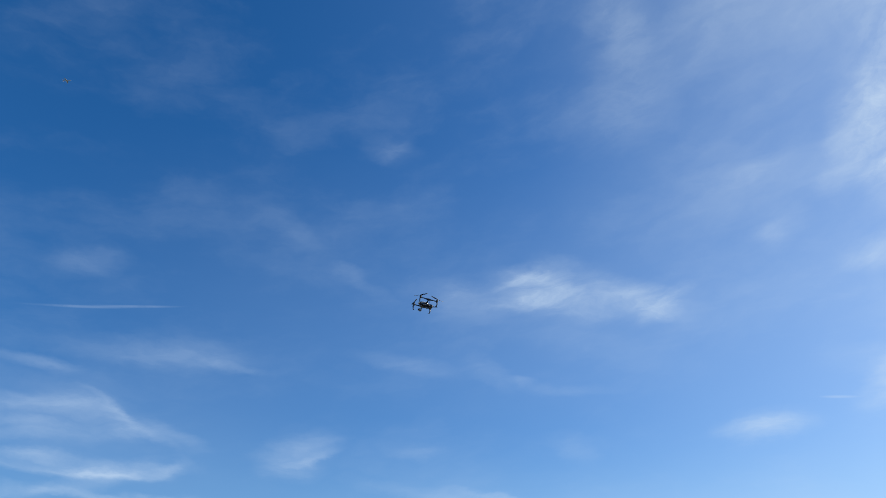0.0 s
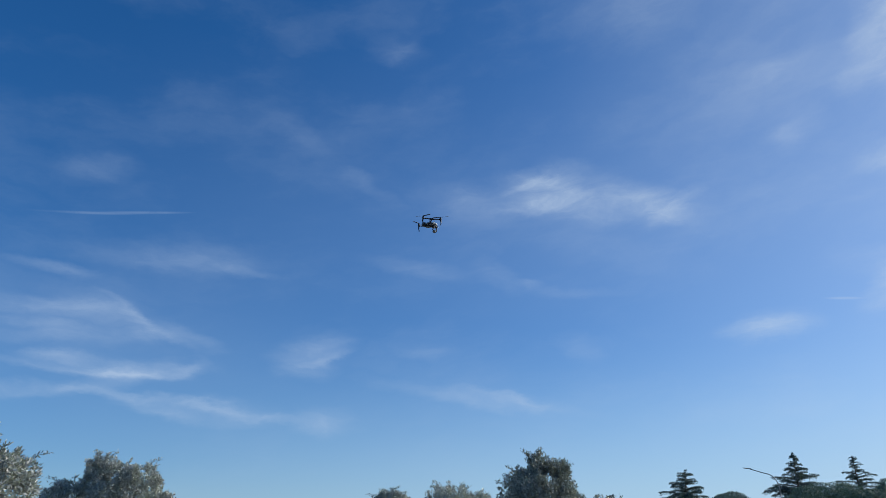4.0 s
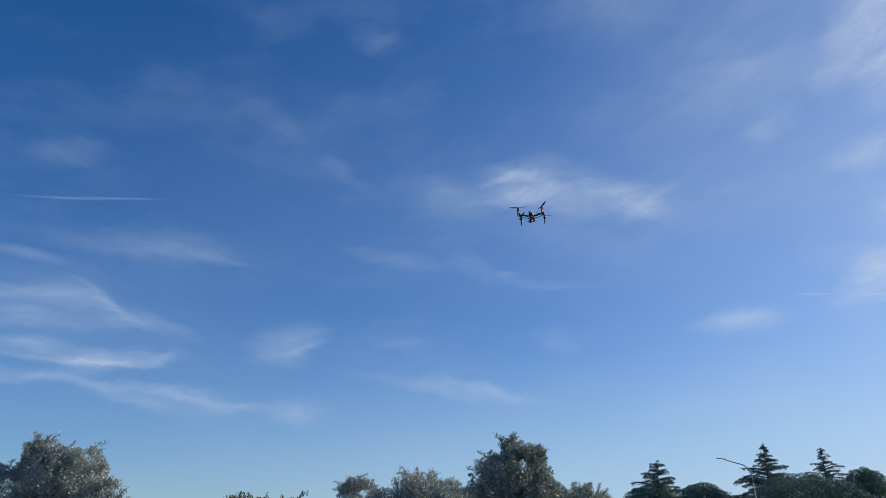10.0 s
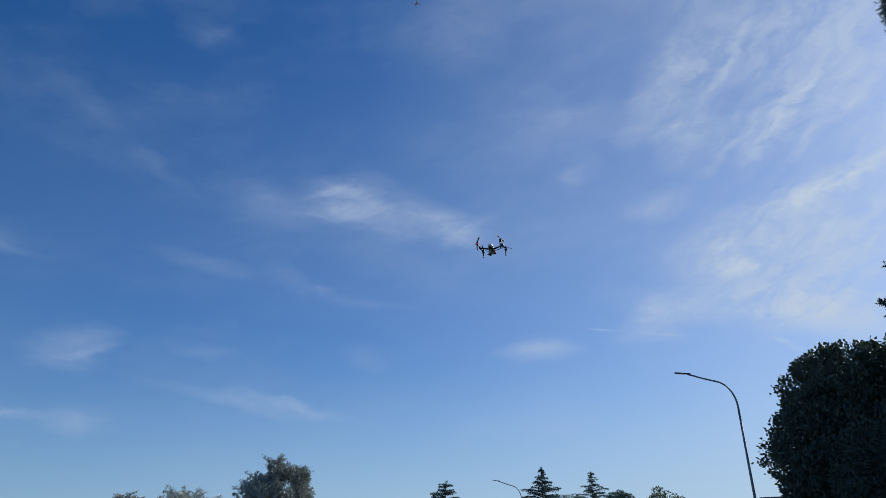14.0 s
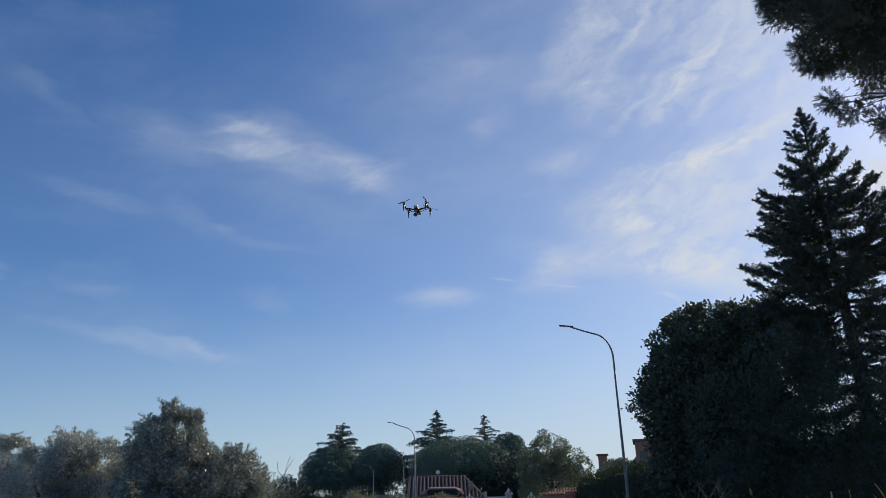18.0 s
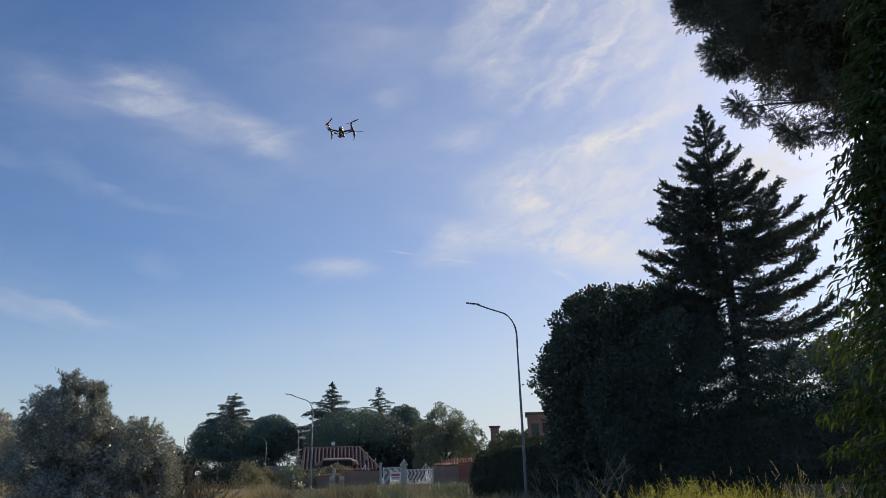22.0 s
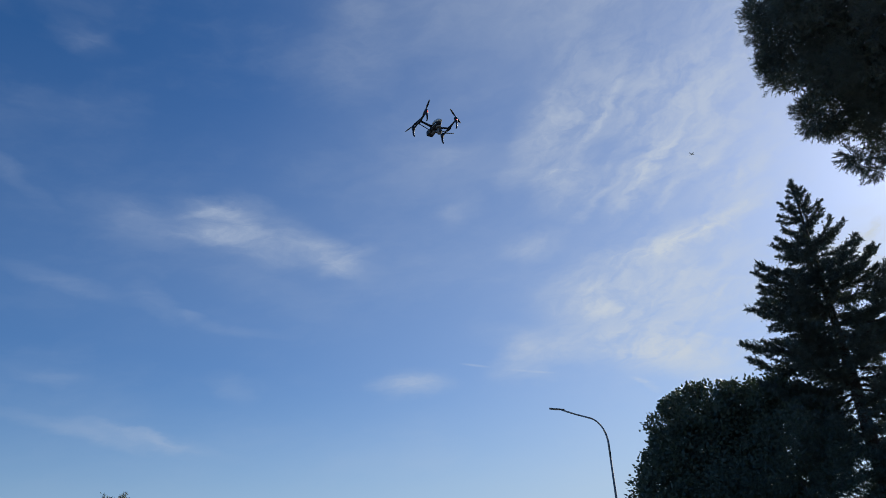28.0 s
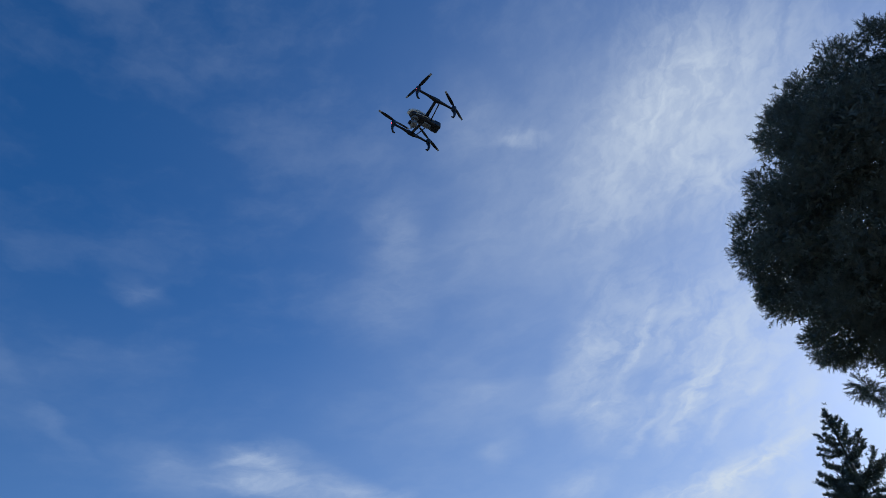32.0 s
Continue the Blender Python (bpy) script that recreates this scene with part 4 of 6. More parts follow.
def build_drooping_tree():
    """The leafy tree at hand on the sunny side: long folded leaves hanging in rows from arching shoots."""
    rng = np.random.default_rng(21)
    x, y = 6.6, 1.2
    tree = thing("fruit_tree", x, y, "leafy fruit tree with long drooping pointed leaves", "tree")
    t = Tubes()
    finish("trunk", tube([(0, 0, -0.1), (0.03, 0.02, 0.9), (-0.02, 0.05, 1.8), (0.05, 0.1, 5.0)], [0.10, 0.085, 0.07, 0.03], 8).mesh("trunk"), BARK, tree, "slim trunk", True)
    quads = []
    def shoot(start, d, reach, lift, fall, n, size, gloss=0.25):
        s = np.linspace(0, 1, n + 3)
        line = np.array(start) + d * (s * reach)[:, None] + np.array([0, 0, 1.0]) * (lift * s - fall * s ** 2)[:, None] * reach
        t.add([tuple(line[0]), tuple(line[(n + 3) // 2]), tuple(line[-1])], [0.016, 0.010, 0.004], 4)
        p = np.repeat(line[3:], 2, axis=0) + rng.normal(size=(2 * n, 3)) * 0.02
        side = np.array([-d[1], d[0], 0]) * np.where(np.arange(2 * n) % 2, 1, -1)[:, None]
        w = unit(side * 0.55 + d * 0.5 + np.array([0, 0, -0.35]) + rng.normal(size=p.shape) * gloss)
        quads.append(bent_leaves(p, w, size * (0.75 + 0.5 * rng.random(2 * n)), size * 0.29, rng, 0.75))

    for i in range(1350):
        z0 = 1.95 + 3.9 * rng.random()
        a = rng.random() * 2 * math.pi
        reach = (0.42 + 0.60 * rng.random()) * (1.0 - 0.30 * max(0.0, z0 - 3.7)) * (1.36 - 0.32 * ease(2.3, 3.3, z0))
        shoot((0, 0, z0), np.array([math.cos(a), math.sin(a), 0]), reach, 0.45, 0.5, 12, 0.09)
    # lower shoots stand apart
    for i in range(290):
        a = rng.random() * 2 * math.pi
        tier = (1.15, 1.48, 1.78)[i % 3]
        shoot((0, 0, tier + 0.06 * rng.normal()), np.array([math.cos(a), math.sin(a), 0]), 0.90 + 0.45 * rng.random(), 0.55, 0.42, 21, 0.088)
    n = 22000
    a, z = rng.random(n) * 2 * math.pi, 2.0 + 3.75 * rng.random(n)
    r = 0.80 * np.sqrt(rng.random(n)) * (1 - 0.30 * np.maximum(0, z - 3.7))
    p = np.stack([r * np.cos(a), r * np.sin(a), z], 1)
    quads.append(leaf_quads(p, unit(rng.normal(size=p.shape) + np.array([0, 0, -0.8])), 0.10, 0.04, rng))
    twigs(t, "shoot_growth", TWIG, tree, "arching leafy shoots")
    finish("crown", quads_mesh("crown", np.concatenate(quads)), PEACH, tree)


def build_hedge(points, top, deep, seed, label, more=0.0):
    """A tall clipped hedge along a line: dense core and a coat of leaves."""
    rng = np.random.default_rng(seed)
    (x0, y0), (x1, y1) = points
    ln, turn = math.hypot(x1 - x0, y1 - y0), math.degrees(math.atan2(y1 - y0, x1 - x0))
    hedge = thing("hedge", x0, y0, label, "hedge", z=min(height(x0, y0), height(x1, y1)) - 0.1, turn=turn)
    bm = bmesh.new()
    cells = int(ln / 0.8)
    rows = [(-deep * 0.42, 0), (-deep * 0.44, top * 0.55), (-deep * 0.30, top * 0.90), (0, top * 0.97), (deep * 0.30, top * 0.9), (deep * 0.44, top * 0.55), (deep * 0.42, 0)]
    grid = [[bm.verts.new((ln * i / cells, v + 0.30 * noise.noise(Vector((i * 0.55, v * 3 + w * 0.8, seed))), max(0, w * (1 + more * i / cells / top) + (0.22 * noise.noise(Vector((i * 0.45, w, seed + 5))) if w else 0)))) for v, w in rows] for i in range(cells + 1)]
    for a, b in zip(grid, grid[1:]):
        for k in range(len(rows) - 1):
            bm.faces.new((a[k], b[k], b[k + 1], a[k + 1]))
    bm.faces.new(grid[0])
    bm.faces.new(list(reversed(grid[-1])))
    faces = [(f.calc_area(), f.calc_center_median().copy(), f.normal.copy(), [v.co.copy() for v in f.verts]) for f in (bm.normal_update() or bm.faces)]
    n = int(ln * 3000)
    w = np.array([f[0] for f in faces])
    pick = rng.choice(len(faces), n, p=w / w.sum())
    uv = rng.random((n, 2))
    corners = np.array([[tuple(v) for v in (f[3] + f[3][-1:])[:4]] for f in faces])[pick]
    a = corners[:, 0] + (corners[:, 1] - corners[:, 0]) * uv[:, :1]
    b = corners[:, 3] + (corners[:, 2] - corners[:, 3]) * uv[:, :1]
    normal = np.array([tuple(f[2]) for f in faces])[pick]
    pos = a + (b - a) * uv[:, 1:] + normal * (rng.random((n, 1)) * 0.26 - 0.02)
    way = unit(normal * 0.8 + rng.normal(size=pos.shape) * 0.6 + np.array([0, 0, 0.5]))
    part("core", bm, BARK, hedge, "dense dark inside of the hedge")
    finish("foliage", quads_mesh("foliage", leaf_quads(pos, way, 0.10 * (0.6 + 0.8 * rng.random(n)), 0.045, rng)), HEDGE, hedge)


def build_bare_shrub(x, y, tall, seed, label, count=9, leaves=0, spread=0.5, wood=None, thick=0.019):
    rng = np.random.default_rng(seed)
    shrub = thing("shrub", x, y, label, "shrub", "twiggy shrubs")
    t = Tubes()
    quads = []

    def grow(p, d, ln, r, depth):
        q = p + d * ln
        bow = (p + q) / 2 + rng.normal(size=3) * ln * 0.05
        t.add([tuple(p), tuple(bow), tuple(q)], [r, r * 0.8, r * 0.6], 4)
        if leaves and depth < 2:
            w = unit(rng.normal(size=(leaves, 3)) + d)
            quads.append(leaf_quads(p + (q - p) * rng.random((leaves, 1)), w, 0.05, 0.018, rng))
        if depth:
            for _ in range(3):
                grow(p + d * ln * (0.55 + 0.45 * rng.random()), unit(d + rng.normal(size=3) * 0.42 + np.array([0, 0, 0.1])), ln * (0.5 + 0.25 * rng.random()), r * 0.72, depth - 1)

    for _ in range(count):
        grow(np.array([rng.normal() * 0.12, rng.normal() * 0.12, -0.05]), unit(np.array([rng.normal() * spread, rng.normal() * spread, 1.0])), tall * 0.5 * (0.7 + 0.5 * rng.random()), thick, 3)
    twigs(t, "twig_growth", wood or TWIG, shrub, "thin grey-brown twigs")
    if leaves:
        finish("leaves", quads_mesh("leaves", np.concatenate(quads)), SCRUB, shrub)


def blades(name, spots, tall, wide, seed, mat, label, seeds=0.0, lean=0.35, category="grass"):
    """Tall grass: curved blades of three pieces, some stalks with bent seed heads; spots are (x, y, radius, count)."""
    rng = np.random.default_rng(seed)
    xy, scale = [], []
    for x, y, r, n in spots:
        q = rng.normal(size=(n, 2)) * r * 0.5
        xy.append(np.array([x, y]) + q)
        scale.append(np.exp(-(q ** 2).sum(1) / (r * r)) * 0.45 + 0.55)
    xy, scale = np.concatenate(xy), np.concatenate(scale)
    n = len(xy)
    z = np.array([height(a, b) for a, b in xy])
    p = np.column_stack([xy, z])
    a = rng.random(n) * 2 * math.pi
    d = np.column_stack([np.cos(a), np.sin(a), np.zeros(n)])
    side = np.column_stack([-np.sin(a), np.cos(a), np.zeros(n)])
    h = (tall * scale * (0.6 + 0.5 * rng.random(n)))[:, None]
    bend = (lean * rng.random(n))[:, None] * h
    up = np.array([0, 0, 1.0])
    b1, b2, b3 = p + up * h * 0.45 + d * bend * 0.2, p + up * h * 0.8 + d * bend * 0.6, p + up * h + d * bend * 1.15
    w = wide * (0.7 + 0.6 * rng.random(n))[:, None]
    q1 = np.stack([p - side * w * 0.5, p + side * w * 0.5, b1 + side * w * 0.45, b1 - side * w * 0.45], 1)
    q2 = np.stack([b1 - side * w * 0.45, b1 + side * w * 0.45, b2 + side * w * 0.3, b2 - side * w * 0.3], 1)
    q3 = np.stack([b2 - side * w * 0.3, b2 + side * w * 0.3, b3 + side * w * 0.05, b3 - side * w * 0.05], 1)
    quads = [q1, q2, q3]
    m = rng.random(n) < seeds
    if m.any():
        e = np.repeat(b3[m], 16, axis=0) + np.repeat(unit((b3 - b2)[m]), 16, axis=0) * np.tile(np.linspace(-0.02, 0.06, 16), m.sum())[:, None]
        quads.append(leaf_quads(e, unit(np.repeat(unit((b3 - b2)[m]), 16, axis=0) + rng.normal(size=e.shape) * 0.18), 0.024, 0.0038, rng))
    tagged(finish(name, quads_mesh(name, np.concatenate(quads)), mat), label, category, kind="stuff")


def build_feathery_weeds(spots, seed):
    """Upright leafy weeds: many stems with fine leaves all the way up; spots are (x, y, height)."""
    rng = np.random.default_rng(seed)
    for x, y, tall in spots:
        weed = thing("weed", x, y, "bright yellow-green feathery weed lit by the sun", "weed", "feathery weeds")
        t, quads = Tubes(), []
        for _ in range(26):
            a, r = rng.random() * 6.283, 0.16 * math.sqrt(rng.random())
            d = np.array([math.cos(a), math.sin(a), 0])
            h = tall * (0.72 + 0.28 * rng.random()) * (1 - 0.5 * r)
            s = np.linspace(0.35, 1, 34)
            line = d * (r + 0.16 * s ** 2 * rng.random())[:, None] + np.array([0, 0, 1.0]) * (h * s)[:, None]
            t.add([tuple(d * r), tuple(line[12]), tuple(line[33])], [0.006, 0.004, 0.002], 4)
            p = np.repeat(line, 4, axis=0)
            w = unit(rng.normal(size=p.shape) * np.array([1, 1, 0.35]) + np.array([0, 0, 0.9]))
            ln = np.repeat(0.085 - 0.05 * s, 4) * (0.6 + 0.8 * rng.random(len(p)))
            quads.append(leaf_quads(p, w, ln, 0.007, rng))
        twigs(t, "stems", TWIG, weed, "thin straight stems")
        finish("leaves", quads_mesh("leaves", np.concatenate(quads)), GRASS, weed)


# ---------------------------------------------------------------- the olive grove
build_olive(1.92, 15.4, [(-0.2, 0, 2.7, 0.72, 0.8, 0.8), (0.1, 0, 3.05, 0.55, 0.6, 0.52), (-0.12, 0, 3.4, 0.14, 0.14, 0.28), (0.4, 0, 3.3, 0.2, 0.2, 0.22), (-0.25, 0.1, 2.0, 0.8, 0.9, 0.85), (0.55, 0, 2.1, 0.75, 0.9, 0.8), (0.1, 0, 1.1, 1.2, 1.2, 1.0), (0.15, 0, 2.4, 0.8, 0.8, 0.8)], 30000, 1, OLIVE,
            "tall olive tree with grey-green leaves and a ragged top")
build_olive(3.25, 15.6, [(-0.1, 0, 2.0, 0.9, 0.9, 0.85), (0.3, 0.1, 1.65, 0.7, 0.8, 0.7), (-0.5, 0, 1.2, 1.0, 1.0, 1.0)], 20000, 2, OLIVE, "lower olive tree leaning against the tall one")
build_olive(0.0, 17.0, [(0, 0, 2.4, 0.75, 0.8, 0.82), (-0.6, 0, 2.1, 0.65, 0.7, 0.75), (0.65, 0, 2.2, 0.72, 0.7, 0.85), (0, 0, 1.1, 1.2, 1.0, 1.0)], 22000, 3, OLIVE_PALE_LIT, "rounded olive tree with leaves coloured pale to look sunlit")
build_olive(-1.95, 24.8, [(0, 0, 2.9, 0.7, 0.7, 0.75), (0, 0, 1.6, 1.1, 1.1, 1.1)], 12000, 4, OLIVE_PALE_LIT, "small olive tree with pale leaves", 0.07)
build_olive(-7.6, 16.6, [(0.15, 0, 2.9, 0.62, 0.7, 0.7), (-0.3, 0, 3.35, 0.27, 0.3, 0.36), (0.65, 0, 2.95, 0.5, 0.6, 0.6), (-0.85, 0.1, 2.6, 0.6, 0.7, 0.6), (1.2, 0, 2.3, 0.6, 0.6, 0.6), (0.0, 0, 1.5, 1.5, 1.2, 1.2)], 30000, 5, OLIVE_PALE_LIT,
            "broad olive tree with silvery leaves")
build_olive(-7.9, 12.25, [(-0.3, 0, 3.3, 0.45, 0.6, 0.7), (-0.8, 0, 3.6, 0.42, 0.5, 0.85), (0.4, 0.1, 2.95, 0.62, 0.5, 0.28), (0.3, 0, 2.6, 0.75, 0.6, 0.35), (-0.5, 0, 2.6, 0.9, 0.8, 0.9), (0.55, 0, 1.95, 0.6, 0.7, 0.4), (0, 0, 1.3, 1.2, 1.1, 1.1)], 22000, 6, OLIVE_PALE_LIT, "nearer olive tree with layered silvery sprays", 0.07, 70)
build_olive(0.75, 18.2, [(0, 0, 1.7, 1.0, 0.8, 0.9), (-0.5, 0, 1.0, 1.2, 0.9, 0.9), (0.4, 0, 0.8, 1.2, 0.9, 0.8)], 13000, 14, OLIVE, "low olive bush filling the gap between two olive trees", 0.07, 60)
build_olive(-3.4, 19.0, [(0, 0, 1.6, 1.2, 1.0, 0.9), (-1.0, 0, 1.3, 1.2, 0.9, 0.8), (1.1, 0, 1.2, 1.1, 0.9, 0.8)], 12000, 15, OLIVE, "low dark olive bush behind the grove", 0.07, 60)
build_olive(-1.95, 13.1, [(0.05, 0, 1.85, 0.5, 0.5, 0.5), (-0.75, 0, 1.85, 0.6, 0.5, 0.55), (-0.3, 0, 1.1, 1.1, 0.9, 1.0)], 14000, 16, GARDEN, "low green bush with upright leafy shoots", 0.06, 90)
build_bare_shrub(4.05, 15.7, 2.3, 31, "leafless twiggy shrub beside the olive trees", 11, 2, 0.26)
build_bare_shrub(4.5, 15.6, 1.8, 32, "leafless twiggy shrub beside the olive trees", 10, 4, 0.30)
build_bare_shrub(4.7, 16.2, 1.4, 35, "brown scrub with dry leaves beside the olive trees", 12, 9, 0.22)

# ---------------------------------------------------------------- trees on the sunny side
build_fir(21.56, 13.41, 14.4, 7, "tall dark fir with upswept limbs behind the hedge")
build_broadleaf("broadleaf_tree", 19.9, 17.6, [(-0.25, 0.2, 4.4, 2.5, 2.4, 2.65), (0.0, 0.0, 6.25, 2.1, 2.1, 1.85), (1.25, -1.45, 5.9, 2.1, 2.1, 2.0), (0.1, 0.1, 2.2, 2.7, 2.6, 2.2), (-0.4, 0.55, 3.2, 1.6, 1.6, 2.0)], 150000, 8, BROAD,
                "dense dark broadleaf tree with clumped glossy leaves", (0.12, 0.085), (44, 0.18), gap=-0.62, shell=0.22, sprays=420)
build_broadleaf("garden_tree", 18.6, 7.8, [(0, 0.1, 3.75, 1.2, 1.2, 1.15), (-0.1, 1.2, 3.3, 1.1, 1.1, 1.1), (0.2, -1.4, 3.5, 1.2, 1.3, 1.3), (0, 0, 2.0, 1.6, 2.4, 1.5)], 22000, 76, GARDEN, "small sunlit tree above the hedge", (0.16, 0.06), (14, 0.3), gap=-0.1)
build_near_pine()
build_drooping_tree()
build_hedge(((21.3, 27.2), (16.6, 2.0)), 3.0, 2.0, 9, "tall dark clipped hedge behind the low wall", 0.3)
build_broadleaf("evergreen_shrub", 18.3, 13.6, [(0, 0, 4.2, 1.7, 1.7, 1.9), (-0.9, 1.0, 3.4, 1.5, 1.5, 1.7), (0.4, -1.6, 3.2, 1.6, 1.6, 1.5), (0, 0, 1.9, 2.2, 2.4, 1.8)], 30000, 77, EVERGREEN, "tall dark evergreen shrub against the fir", (0.11, 0.035), (20, 0.26), gap=-0.5, shell=0.25)
build_broadleaf("evergreen_shrub", 19.2, 10.0, [(0, 0, 3.3, 1.6, 1.7, 1.4), (0.3, -1.8, 3.0, 1.5, 1.6, 1.3), (0, 0.5, 1.7, 2.0, 2.4, 1.6)], 22000, 78, EVERGREEN, "dark evergreen shrub behind the hedge", (0.11, 0.035), (20, 0.26), gap=-0.5, shell=0.25)
build_bare_shrub(8.9, 7.9, 2.0, 33, "thin straggling weed with bare twigs", 5, 0, 0.6, DRY_TWIG, 0.009)
build_bare_shrub(8.5, 8.1, 1.7, 34, "thin straggling weed with bare twigs", 3, 0, 0.65, DRY_TWIG, 0.008)
build_feathery_weeds([(6.75, 5.25, 1.43), (6.95, 5.0, 1.47), (7.15, 4.85, 1.57), (7.3, 4.7, 1.53), (7.05, 4.75, 1.38), (7.5, 4.55, 1.46), (6.85, 5.1, 1.35), (7.35, 4.45, 1.39), (7.7, 4.35, 1.37), (6.6, 5.5, 1.23), (7.6, 4.8, 1.49)], 41)
blades("grass", [(7.0, 5.0, 0.7, 2200), (7.3, 4.7, 0.6, 2600), (7.7, 4.3, 0.6, 2200), (8.0, 3.95, 0.6, 1200), (8.4, 3.6, 0.8, 500)], 1.34, 0.0055, 47, GRASS, "bright yellow-green tall grass lit by the sun", 0.1, 0.5)
blades("seeding_grass", [(7.9, 4.5, 1.1, 110), (8.3, 3.8, 1.2, 130), (7.2, 5.3, 1.1, 90), (8.7, 3.4, 1.2, 70)], 1.46, 0.0038, 42, STRAW, "tall dry grass stalks with bent seed heads", 1.0, 0.35)
def field_clumps(seed, number, a, b, wide, radius, blades_each):
    """Loose clumps scattered along the line from a to b."""
    rng = np.random.default_rng(seed)
    out = []
    for _ in range(number):
        f, o = rng.random(), wide * rng.normal()
        out.append((a[0] + (b[0] - a[0]) * f + o * 0.5, a[1] + (b[1] - a[1]) * f + o, radius * (0.6 + 0.8 * rng.random()), int(blades_each * (0.5 + rng.random()))))
    return out


blades("dry_grass", field_clumps(61, 26, (6.4, 24.0), (10.4, 27.2), 1.2, 0.55, 130), 1.2, 0.016, 43, STRAW, "tawny dry grass and tall weeds in the open field", 0.5, 0.4)
blades("tall_weeds", field_clumps(62, 30, (8.5, 26.0), (16.0, 28.5), 1.6, 0.5, 90), 1.15, 0.022, 48, FIELD, "mixed dry weeds in the open field", 0.5, 0.5)
blades("dull_weeds", field_clumps(63, 34, (11.5, 26.5), (21.0, 28.5), 1.6, 0.6, 90), 0.95, 0.025, 49, GARDEN, "dull green weeds in the open field", 0.3, 0.6)
blades("low_dry_grass", [(13.5, 29.0, 3.5, 1500), (17.0, 31.5, 3.5, 1500), (14.0, 34.0, 4.0, 1500), (21.0, 36.0, 4.0, 1500)], 0.6, 0.022, 45, FIELD, "low dry grass before the garden wall", 0.0)
blades("short_grass", [(24.0, 42.0, 4.0, 1300), (18.5, 42.0, 4.0, 1300), (27.0, 46.0, 4.0, 1300), (28.0, 40.0, 4.0, 1300), (23.0, 38.0, 4.0, 1300)], 0.3, 0.03, 46, FIELD, "short rough grass along the lane", 0.0)
blades("pale_weeds", [(15.8, 18.5, 1.8, 700), (15.5, 22.5, 2.0, 700)], 0.9, 0.03, 44, SCRUB, "dusty grey weeds along the foot of the hedge", 0.3, 0.6)

# ---------------------------------------------------------------- far trees
build_cedar(36.7, 118.1, 14.71, [(0.25, 1.0, 7), (0.6, 1.5, 6), (1.1, 2.0, 6), (1.6, 2.6, 7), (2.1, 3.4, 7), (2.7, 4.0, 7), (3.3, 4.9, 8), (4.1, 5.4, 8), (5.0, 5.9, 8), (6.3, 6.6, 9), (7.8, 6.9, 9), (9.5, 6.8, 8)], 51, "far cedar with level spreading limbs", 0.6)
build_cedar(50.3, 108.1, 16.3, [(0.45 + 0.55 * i, 0.42 + 0.45 * i, 7) for i in range(17)] + [(10.3, 6.8, 9), (11.5, 6.5, 9)], 52, "far pointed cedar with tiered limbs")
build_cedar(71.5, 131.1, 19.1, [(0.4 + 0.6 * i, 0.5 + 0.50 * i, 6) for i in range(13)], 53, "far pointed cedar rising behind the pines")
build_umbrella_pine(35.4, 116.2, 11.13, 6.0, 6.2, 61, "far stone pine with a low rounded crown", 0.0, 17000, 0.28)
build_umbrella_pine(41.0, 113.7, 9.58, 3.6, 4.8, 66, "far stone pine with a low rounded crown", 0.0, 9000, 0.28)
build_umbrella_pine(40.5, 108.2, 10.76, 4.3, 4.9, 62, "far stone pine with a domed crown", 0.0, 15000, 0.26)
build_umbrella_pine(38.2, 75.0, 8.7, 6.1, 4.3, 63, "far stone pine with a broad umbrella crown", 0.0, 22000)
build_umbrella_pine(41.6, 73.8, 8.2, 2.6, 4.2, 64, "far stone pine with a rounded crown", 0.0, 9000)
build_umbrella_pine(44.6, 75.0, 9.2, 2.9, 5.0, 65, "far stone pine with a tall crown")
build_broadleaf("garden_tree", 39.4, 58.2, [(0, 0, 5.4, 1.9, 1.9, 1.9), (-1.3, 0.8, 4.0, 1.8, 1.8, 1.7), (1.5, -1.0, 4.2, 1.8, 1.8, 1.8), (0, 0, 2.2, 3.2, 3.0, 2.4)], 26000, 71, GARDEN, "sunlit garden tree with thin olive-green leaves", (0.26, 0.09), (14, 0.3), gap=-0.2)
# below the pine crowns the darker evergreen leaf paints in their shadow
build_broadleaf("garden_tree", 42.5, 69.5, [(0, 0, 3.4, 3.2, 3.0, 3.0), (3.5, -2, 3.4, 3.0, 3.0, 2.8), (-4, 2.5, 2.4, 3, 3, 2.2)], 22000, 72, EVERGREEN, "garden tree under the pines, coloured dark for the shade there", (0.4, 0.16))
build_broadleaf("garden_tree", 46.4, 57.5, [(0, 0, 3.4, 1.8, 1.8, 1.5), (1.8, -1.6, 3.6, 1.5, 1.5, 1.3)], 12000, 73, GARDEN, "leafy garden tree beside the chimney", (0.26, 0.10))
build_broadleaf("garden_tree", 33.5, 117.9, [(0.0, 0.0, 3.36, 4.76, 4.2, 3.36), (-4.9, 1.4, 3.08, 3.64, 3.5, 3.08)], 16000, 74, EVERGREEN, "garden tree under the pines, coloured dark for the shade there", (0.32, 0.13))
build_broadleaf("garden_tree", 41.8, 105.2, [(0.0, 0.0, 4.25, 4.0, 3.75, 4.0), (-5.0, 1.25, 3.25, 3.75, 3.25, 3.0), (5.0, -1.25, 4.0, 3.75, 3.25, 3.75)], 22000, 75, EVERGREEN, "garden tree under the pines, coloured dark for the shade there", (0.32, 0.13))
